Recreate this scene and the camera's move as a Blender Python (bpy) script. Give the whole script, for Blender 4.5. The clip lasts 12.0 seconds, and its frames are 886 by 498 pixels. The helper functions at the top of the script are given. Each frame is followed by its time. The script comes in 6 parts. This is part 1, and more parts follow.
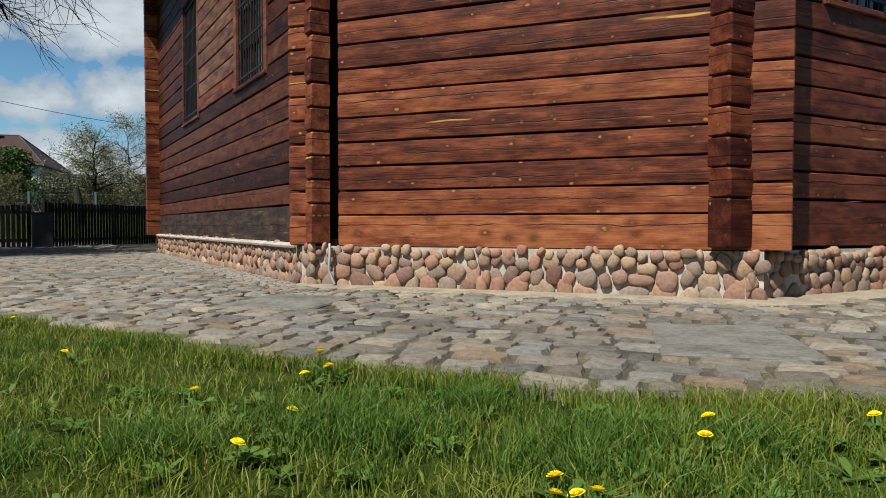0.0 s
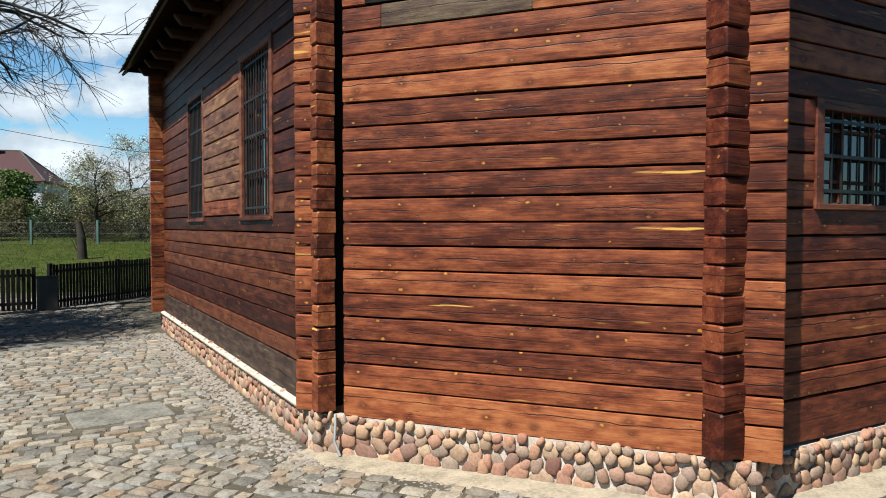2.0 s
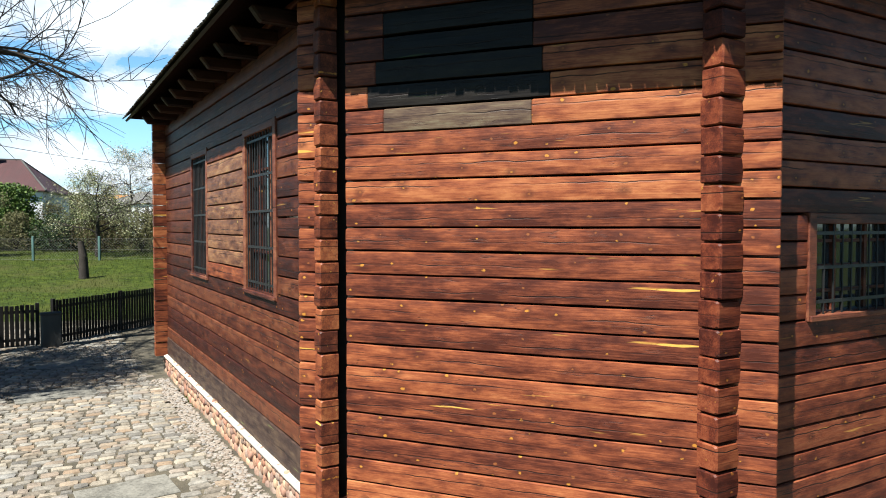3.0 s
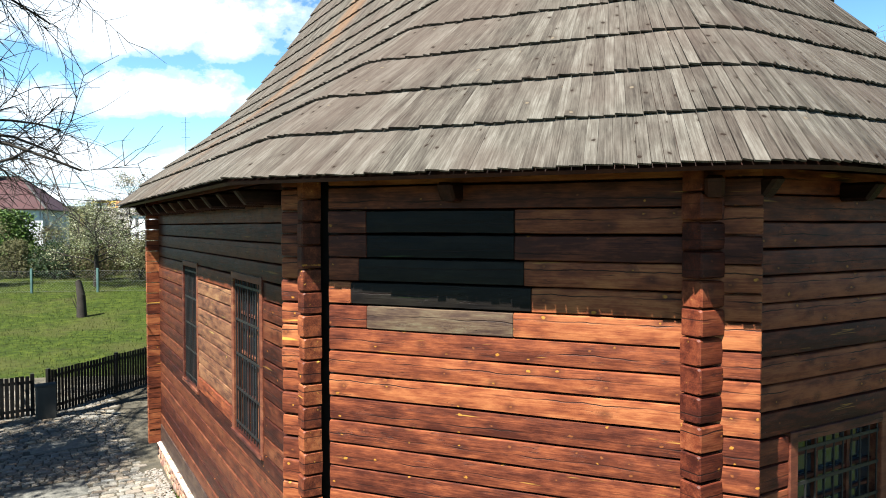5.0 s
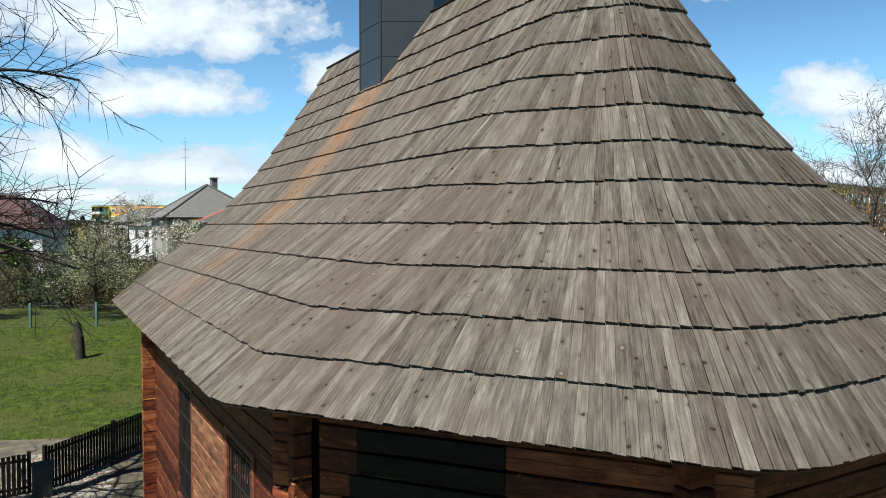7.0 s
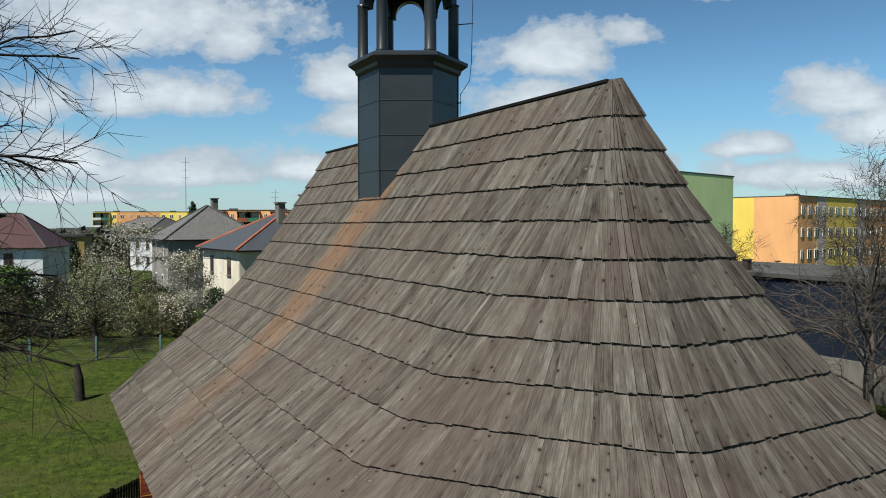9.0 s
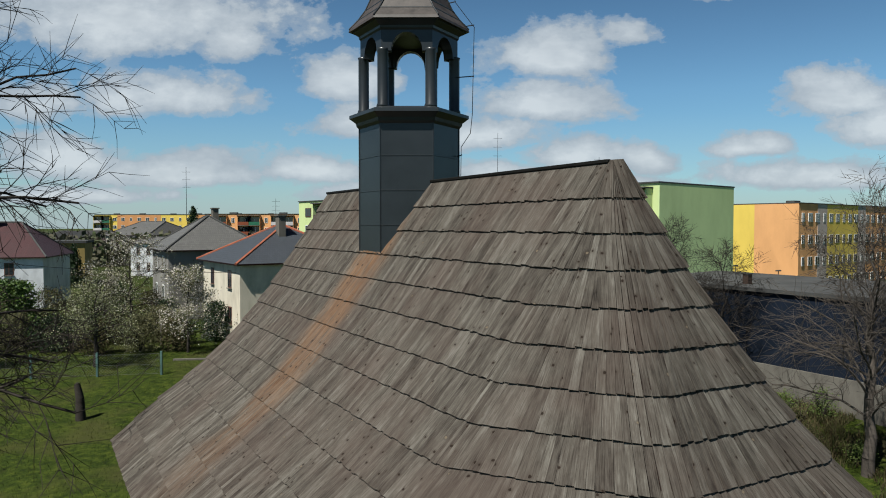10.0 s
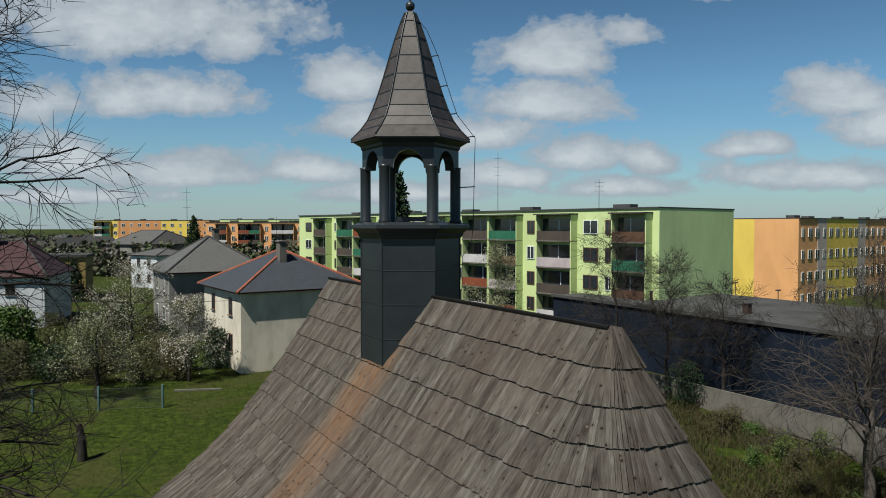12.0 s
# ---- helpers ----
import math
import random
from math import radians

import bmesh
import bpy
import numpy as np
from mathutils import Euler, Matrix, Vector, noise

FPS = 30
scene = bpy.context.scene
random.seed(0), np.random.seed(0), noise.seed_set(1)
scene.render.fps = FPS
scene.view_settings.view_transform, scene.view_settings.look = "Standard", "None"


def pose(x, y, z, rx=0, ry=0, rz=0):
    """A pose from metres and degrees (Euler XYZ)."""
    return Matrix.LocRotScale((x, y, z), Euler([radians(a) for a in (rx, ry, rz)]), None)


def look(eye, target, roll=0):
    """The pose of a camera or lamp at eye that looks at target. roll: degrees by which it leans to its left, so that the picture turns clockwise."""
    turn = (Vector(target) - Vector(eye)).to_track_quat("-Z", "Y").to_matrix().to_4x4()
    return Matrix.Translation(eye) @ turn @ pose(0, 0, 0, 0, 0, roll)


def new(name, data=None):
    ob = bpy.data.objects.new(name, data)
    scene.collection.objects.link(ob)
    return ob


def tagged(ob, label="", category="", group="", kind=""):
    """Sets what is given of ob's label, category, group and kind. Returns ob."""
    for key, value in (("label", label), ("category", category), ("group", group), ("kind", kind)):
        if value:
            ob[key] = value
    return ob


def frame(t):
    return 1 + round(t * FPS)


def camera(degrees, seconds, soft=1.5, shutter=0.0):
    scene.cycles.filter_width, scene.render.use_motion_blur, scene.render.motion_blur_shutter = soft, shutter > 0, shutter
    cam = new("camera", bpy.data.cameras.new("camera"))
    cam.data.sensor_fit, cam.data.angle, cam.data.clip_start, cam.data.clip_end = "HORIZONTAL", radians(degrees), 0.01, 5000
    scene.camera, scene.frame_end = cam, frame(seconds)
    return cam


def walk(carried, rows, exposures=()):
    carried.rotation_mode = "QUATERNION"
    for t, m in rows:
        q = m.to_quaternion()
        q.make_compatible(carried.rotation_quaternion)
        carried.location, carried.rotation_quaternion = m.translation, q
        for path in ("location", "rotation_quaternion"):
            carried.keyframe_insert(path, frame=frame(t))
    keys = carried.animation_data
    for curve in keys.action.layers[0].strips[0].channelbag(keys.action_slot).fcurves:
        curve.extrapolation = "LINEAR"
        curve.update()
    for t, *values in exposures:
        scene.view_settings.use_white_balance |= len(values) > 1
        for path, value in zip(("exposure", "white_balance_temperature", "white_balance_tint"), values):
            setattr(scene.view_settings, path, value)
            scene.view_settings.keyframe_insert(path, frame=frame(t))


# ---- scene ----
cam = camera(64.2, 12.0, soft=1.0)
PATH = [
    (0.0, 0.000, -0.000, 0.700, -1.90, -0.00),
    (0.5, 0.017, -0.003, 1.068, -1.90, -0.00),
    (1.0, -0.005, -0.043, 1.606, -1.89, -0.01),
    (1.5, -0.026, -0.099, 2.129, -1.89, -0.01),
    (2.0, -0.031, -0.160, 2.632, -1.88, -0.02),
    (2.5, -0.040, -0.259, 3.169, -1.88, -0.02),
    (3.0, -0.042, -0.292, 3.753, -1.87, -0.01),
    (5.0, 0.157, -0.229, 5.945, -1.83, 0.07),
    (5.5, 0.180, -0.210, 6.515, -1.84, 0.08),
    (6.0, 0.153, -0.154, 7.137, -1.85, 0.08),
    (6.5, 0.182, -0.150, 7.736, -1.86, 0.09),
    (7.0, 0.259, -0.113, 8.364, -1.87, 0.10),
    (7.5, 0.300, -0.113, 8.973, -1.87, 0.11),
    (9.5, 0.299, 0.092, 11.311, -1.84, 0.20),
    (10.0, 0.288, 0.083, 11.877, -1.84, 0.21),
    (10.5, 0.266, 0.102, 12.468, -1.83, 0.22),
    (11.0, 0.257, 0.094, 13.080, -1.83, 0.22),
    (11.5, 0.256, 0.068, 13.640, -1.83, 0.22),
    (12.0, 0.265, 0.030, 14.260, -1.83, 0.22),
]
EXPOSURE = [(0.0, 0.68, 6250, 7), (0.5, 0.66, 6250, 7), (1.0, 0.74, 6250, 7), (1.5, 0.90, 6250, 7), (2.0, 1.22, 6250, 7), (2.5, 1.52, 6250, 7), (3.0, 1.74, 6250, 7), (5.0, 2.05, 6250, 7), (5.5, 1.92, 6250, 7), (6.0, 1.75, 6250, 7), (6.5, 1.58, 6250, 7), (7.0, 1.40, 6250, 7), (7.5, 1.28, 6250, 7), (9.5, 0.72, 6250, 7), (12.0, 0.43, 6250, 7)]
walk(cam, [(t, pose(x, y, z, 90 + pitch, 0, yaw)) for t, x, y, z, pitch, yaw in PATH], EXPOSURE)

# ---- world, sun, exposure ----
SUN_TO = Vector((-0.616, -0.788, 1.54)).normalized()
sun = new("sun", bpy.data.lights.new("sun", "SUN"))
sun.data.energy, sun.data.angle, sun.data.color = 5.0, radians(0.53), (1.0, 0.95, 0.87)
sun.matrix_world = look(SUN_TO * 100, (0, 0, 0))

world = bpy.data.worlds.new("world")
scene.world = world
world.use_nodes = True


# ---- node helpers ----
def put(sock, value, nt):
    if isinstance(value, bpy.types.NodeSocket):
        nt.links.new(value, sock)
    else:
        sock.default_value = value


def n_math(nt, op, a, b=0.0, c=0.0, clamp=False):
    n = nt.nodes.new("ShaderNodeMath")
    n.operation, n.use_clamp = op, clamp
    put(n.inputs[0], a, nt), put(n.inputs[1], b, nt), put(n.inputs[2], c, nt)
    return n.outputs[0]


def n_vec(nt, op, a, b=(0, 0, 0)):
    n = nt.nodes.new("ShaderNodeVectorMath")
    n.operation = op
    put(n.inputs[0], a, nt), put(n.inputs[1], b, nt)
    return n.outputs["Value"] if op in ("DOT_PRODUCT", "LENGTH", "DISTANCE") else n.outputs[0]


def n_map(nt, vec, scale=(1, 1, 1), loc=(0, 0, 0)):
    n = nt.nodes.new("ShaderNodeMapping")
    put(n.inputs["Vector"], vec, nt), put(n.inputs["Scale"], scale, nt), put(n.inputs["Location"], loc, nt)
    return n.outputs[0]


def n_noise(nt, vec, scale, detail=4.0, rough=0.55, distort=0.0):
    n = nt.nodes.new("ShaderNodeTexNoise")
    put(n.inputs["Vector"], vec, nt)
    n.inputs["Scale"].default_value, n.inputs["Detail"].default_value = scale, detail
    n.inputs["Roughness"].default_value, n.inputs["Distortion"].default_value = rough, distort
    return n.outputs[0]


def n_voro(nt, vec, scale, rand=1.0):
    n = nt.nodes.new("ShaderNodeTexVoronoi")
    n.voronoi_dimensions = "2D"
    put(n.inputs["Vector"], vec, nt)
    n.inputs["Scale"].default_value, n.inputs["Randomness"].default_value = scale, rand
    return n.outputs["Distance"], n.outputs["Color"]


def n_ramp(nt, fac, stops, ease="LINEAR"):
    n = nt.nodes.new("ShaderNodeValToRGB")
    n.color_ramp.interpolation = ease
    el = n.color_ramp.elements
    while len(el) < len(stops):
        el.new(0.5)
    for e, (p, c) in zip(el, stops):
        e.position = p
        e.color = (c, c, c, 1) if isinstance(c, (int, float)) else (*c, 1)
    put(n.inputs[0], fac, nt)
    return n.outputs[0]


def n_mix(nt, fac, a, b, blend="MIX"):
    n = nt.nodes.new("ShaderNodeMix")
    n.data_type, n.blend_type = "RGBA", blend
    put(n.inputs[0], fac, nt)
    put(n.inputs[6], (*a, 1) if isinstance(a, tuple) else a, nt)
    put(n.inputs[7], (*b, 1) if isinstance(b, tuple) else b, nt)
    return n.outputs[2]


def n_bump(nt, height, strength=0.4, dist=0.01):
    n = nt.nodes.new("ShaderNodeBump")
    n.inputs["Strength"].default_value, n.inputs["Distance"].default_value = strength, dist
    put(n.inputs["Height"], height, nt)
    return n.outputs[0]


def n_coord(nt, which="Object"):
    return nt.nodes.new("ShaderNodeTexCoord").outputs[which]


def n_rand(nt):
    """A chance number, one for each object and each loose piece."""
    a = nt.nodes.new("ShaderNodeObjectInfo").outputs["Random"]
    b = nt.nodes.new("ShaderNodeNewGeometry").outputs["Random Per Island"]
    return n_math(nt, "FRACT", n_math(nt, "ADD", a, b))


def n_shift(nt, vec, rand, by=37.0):
    c = nt.nodes.new("ShaderNodeCombineXYZ")
    v = n_math(nt, "MULTIPLY", rand, by)
    for i in range(3):
        put(c.inputs[i], v, nt)
    return n_vec(nt, "ADD", vec, c.outputs[0])


def mat(name, colour=None, rough=0.7, metal=0.0):
    m = bpy.data.materials.new(name)
    m.use_nodes = True
    nt = m.node_tree
    b = nt.nodes["Principled BSDF"]
    b.inputs["Roughness"].default_value, b.inputs["Metallic"].default_value = rough, metal
    if colour:
        b.inputs["Base Color"].default_value = (*colour, 1)
    return m, nt, b


# ---- sky with clouds ----
def build_sky():
    nt = world.node_tree
    bg = nt.nodes["Background"]
    sky = nt.nodes.new("ShaderNodeTexSky")
    sky.sky_type, sky.sun_disc = "NISHITA", False
    sky.sun_elevation = math.asin(SUN_TO.z)
    sky.sun_rotation = math.atan2(SUN_TO.x, SUN_TO.y)
    sky.air_density, sky.dust_density, sky.ozone_density = 1.0, 0.4, 1.2
    d = n_coord(nt, "Generated")
    sep = nt.nodes.new("ShaderNodeSeparateXYZ")
    put(sep.inputs[0], d, nt)
    y = n_math(nt, "MAXIMUM", sep.outputs[1], 0.05)
    px = n_math(nt, "DIVIDE", sep.outputs[0], y)
    pz = n_math(nt, "DIVIDE", sep.outputs[2], y)
    flat = nt.nodes.new("ShaderNodeCombineXYZ")
    put(flat.inputs[0], px, nt), put(flat.inputs[1], pz, nt)
    wob = n_noise(nt, n_map(nt, flat.outputs[0], (1, 1.5, 1)), 9.0, 6.0, 0.62)
    fine = n_noise(nt, n_map(nt, flat.outputs[0], (1, 1.4, 1), (3, 1, 0)), 26.0, 5.0, 0.6)
    # the clouds that stand ahead: across, height, half width, half height
    banks = ((-0.44, 0.315, 0.24, 0.085), (-0.40, 0.19, 0.14, 0.042), (-0.58, 0.18, 0.09, 0.04), (-0.30, 0.27, 0.06, 0.045), (-0.55, 0.10, 0.13, 0.040),
             (-0.37, 0.083, 0.20, 0.034), (-0.19, 0.085, 0.09, 0.028), (-0.135, 0.212, 0.075, 0.042), (-0.11, 0.150, 0.09, 0.034), (0.15, 0.250, 0.105, 0.050),
             (0.15, 0.180, 0.125, 0.040), (0.26, 0.275, 0.05, 0.030), (0.05, 0.135, 0.12, 0.034), (0.175, 0.105, 0.08, 0.036), (0.29, 0.098, 0.045, 0.034), (0.55, 0.190, 0.10, 0.050),
             (0.63, 0.15, 0.10, 0.045), (0.43, 0.115, 0.065, 0.024), (0.36, 0.345, 0.11, 0.03), (0.08, 0.075, 0.10, 0.026), (0.24, 0.058, 0.10, 0.022), (0.51, 0.078, 0.14, 0.030), (-0.05, 0.05, 0.14, 0.020), (-0.55, 0.045, 0.18, 0.016))
    cover = 0.0
    for cx, cz, w, h in banks:
        a = n_math(nt, "MULTIPLY", n_math(nt, "SUBTRACT", px, cx), 1 / w)
        b = n_math(nt, "MULTIPLY", n_math(nt, "SUBTRACT", pz, cz - 0.25 * h), 1 / h)
        # flat base: distances below the middle count more
        b = n_math(nt, "MAXIMUM", b, n_math(nt, "MULTIPLY", b, -1.7))
        r = n_math(nt, "SQRT", n_math(nt, "ADD", n_math(nt, "MULTIPLY", a, a), n_math(nt, "MULTIPLY", b, b)))
        one = n_math(nt, "SUBTRACT", 1.15, r)
        cover = one if isinstance(cover, float) else n_math(nt, "MAXIMUM", cover, one)
    puff = n_math(nt, "ADD", cover, n_math(nt, "MULTIPLY", n_math(nt, "SUBTRACT", wob, 0.5), 2.2))
    puff = n_math(nt, "ADD", puff, n_math(nt, "MULTIPLY", n_math(nt, "SUBTRACT", fine, 0.5), 0.7))
    ahead = n_ramp(nt, puff, ((0.0, 0.0), (0.16, 0.5), (0.42, 1.0)), "EASE")
    # the rest of the sky carries the same broken cloud
    dome = n_noise(nt, n_map(nt, d, (1, 1, 2.2)), 2.6, 7.0, 0.6)
    behind = n_ramp(nt, dome, ((0.64, 0.0), (0.82, 0.45)), "EASE")
    side = n_ramp(nt, n_math(nt, "ABSOLUTE", px), ((0.72, 0.0), (0.95, 1.0)))
    side = n_math(nt, "MAXIMUM", side, n_ramp(nt, pz, ((0.42, 0.0), (0.55, 1.0))))
    mask = n_mix(nt, side, ahead, behind)
    lit = n_mix(nt, n_ramp(nt, puff, ((0.3, 0.0), (0.95, 1.0))), (10.4, 11.6, 12.9), (16.3, 17.1, 17.7))
    under = n_noise(nt, n_map(nt, flat.outputs[0], (1, 2.2, 1), (0, 0.05, 0)), 7.0, 4.0, 0.6)
    lit = n_mix(nt, n_ramp(nt, under, ((0.45, 0.0), (0.70, 0.55))), lit, (8.6, 9.7, 11.0))
    haze = n_ramp(nt, pz, ((0.0, 0.7), (0.07, 0.18), (0.16, 0.0)))
    steep = n_ramp(nt, sep.outputs[2], ((0.18, 0.0), (0.62, 1.0)))
    skyc = n_mix(nt, 1.0, sky.outputs[0], n_mix(nt, steep, (1.55, 2.15, 2.40), (0.34, 0.48, 0.62)), "MULTIPLY")
    skyc = n_mix(nt, haze, skyc, (10.2, 11.9, 13.0))
    put(bg.inputs[0], n_mix(nt, n_math(nt, "MULTIPLY", mask, 0.93), skyc, lit), nt)
    bg.inputs[1].default_value = 0.0265


build_sky()


# ---- materials ----
def log_wood(name, tint=(1.0, 1.0, 1.0), knots=0.42, vary=0.26):
    m, nt, b = mat(name, rough=0.6)
    rand = n_rand(nt)
    co = n_coord(nt)
    sh = n_shift(nt, co, rand)
    grain = n_noise(nt, n_map(nt, sh, (0.9, 26, 26)), 3.0, 6.0, 0.6, 0.3)
    broad = n_noise(nt, n_map(nt, sh, (1.5, 5.5, 5.5)), 1.6, 5.0, 0.65)
    split = nt.nodes.new("ShaderNodeSeparateXYZ")
    put(split.inputs[0], sh, nt)
    own = nt.nodes.new("ShaderNodeSeparateXYZ")
    put(own.inputs[0], co, nt)
    tone = n_math(nt, "ADD", n_math(nt, "MULTIPLY", grain, 0.36), n_math(nt, "MULTIPLY", broad, 0.72))
    tone = n_math(nt, "ADD", n_math(nt, "SUBTRACT", tone, 0.06), n_math(nt, "MULTIPLY", n_math(nt, "SUBTRACT", rand, 0.5), vary))
    t = tint
    col = n_ramp(nt, tone, ((0.32, (0.048 * t[0], 0.0100 * t[1], 0.0072 * t[2])), (0.44, (0.118 * t[0], 0.0255 * t[1], 0.0145 * t[2])),
                            (0.55, (0.212 * t[0], 0.050 * t[1], 0.0240 * t[2])), (0.70, (0.335 * t[0], 0.100 * t[1], 0.046 * t[2]))))
    lift = tuple(max(c, 0.62) for c in t)
    # knots: small pale hearts in a dark smudge
    bent = n_noise(nt, sh, 26.0, 3.0, 0.6)
    face = nt.nodes.new("ShaderNodeCombineXYZ")
    put(face.inputs[0], split.outputs[0], nt), put(face.inputs[1], split.outputs[2], nt)
    kd, kc = n_voro(nt, n_map(nt, face.outputs[0], (0.8, 1.2, 1)), 4.3)
    wobble = n_math(nt, "ADD", kd, n_math(nt, "MULTIPLY", n_math(nt, "SUBTRACT", bent, 0.5), 0.22))
    pick = nt.nodes.new("ShaderNodeSeparateColor")
    put(pick.inputs[0], kc, nt)
    some = n_math(nt, "GREATER_THAN", pick.outputs[0], 1 - knots)
    knot = n_math(nt, "MULTIPLY", n_ramp(nt, n_math(nt, "SUBTRACT", wobble, n_math(nt, "MULTIPLY", pick.outputs[2], 0.05)), ((0.0, 1.0), (0.048, 0.0))), some)
    ring = n_math(nt, "MULTIPLY", n_ramp(nt, wobble, ((0.05, 1.0), (0.16, 0.6), (0.34, 0.0))), some)
    bright = n_math(nt, "GREATER_THAN", pick.outputs[1], 0.55)
    col = n_mix(nt, n_math(nt, "MULTIPLY", ring, 0.74), col, (0.055 * t[0], 0.013 * t[1], 0.010 * t[2]))
    kcol = n_mix(nt, bright, (0.22 * t[0], 0.060 * t[1], 0.022 * t[2]), (0.46 * lift[0], 0.165 * lift[1], 0.030 * lift[2]))
    col = n_mix(nt, n_math(nt, "MULTIPLY", knot, 0.8), col, kcol)
    streak = n_noise(nt, n_map(nt, sh, (0.7, 13, 13), (5, 9, 2)), 1.3, 3.0, 0.5)
    col = n_mix(nt, n_ramp(nt, streak, ((0.695, 0.0), (0.75, 0.85))), col, (0.55 * t[0], 0.25 * t[1], 0.06 * t[2]))
    # one long drying crack that wanders along each log, and finer ones
    level = n_math(nt, "MULTIPLY", n_math(nt, "SUBTRACT", rand, 0.42), 0.13)
    bend = n_noise(nt, n_map(nt, sh, (1.0, 0.0, 0.0)), 1.5, 4.0, 0.6)
    path = n_math(nt, "ADD", level, n_math(nt, "MULTIPLY", n_math(nt, "SUBTRACT", bend, 0.5), 0.10))
    gate = n_ramp(nt, n_noise(nt, n_map(nt, sh, (1.0, 0.0, 0.0), (4, 4, 4)), 0.9, 3.0), ((0.40, 0.0), (0.52, 1.0)))
    gap = n_math(nt, "ABSOLUTE", n_math(nt, "SUBTRACT", own.outputs[2], path))
    main = n_ramp(nt, n_math(nt, "MULTIPLY", gap, 10.0), ((0.035, 1.0), (0.075, 0.0)))
    cr = n_noise(nt, n_map(nt, sh, (0.32, 5.0, 5.0), (1, 7, 3)), 2.6, 3.0, 0.5)
    line = n_ramp(nt, n_math(nt, "ABSOLUTE", n_math(nt, "SUBTRACT", cr, 0.5)), ((0.002, 0.8), (0.008, 0.0)))
    gate2 = n_ramp(nt, n_noise(nt, n_map(nt, sh, (1.5, 2, 2), (4, 4, 4)), 1.4, 2.0), ((0.50, 0.0), (0.58, 1.0)))
    crack = n_math(nt, "MAXIMUM", n_math(nt, "MULTIPLY", main, gate), n_math(nt, "MULTIPLY", line, gate2))
    col = n_mix(nt, n_math(nt, "MULTIPLY", crack, 0.93), col, (0.010, 0.005, 0.004))
    put(b.inputs["Base Color"], col, nt)
    put(b.inputs["Roughness"], n_ramp(nt, grain, ((0.3, 0.42), (0.7, 0.62))), nt)
    b.inputs["Specular IOR Level"].default_value = 0.15
    h = n_math(nt, "SUBTRACT", n_math(nt, "MULTIPLY", grain, 0.45), n_math(nt, "MULTIPLY", crack, 0.5))
    put(b.inputs["Normal"], n_bump(nt, h, 0.65, 0.006), nt)
    return m


EU, EV = Vector((-0.5, 0.8660254, 0)), Vector((0.8660254, 0.5, 0))


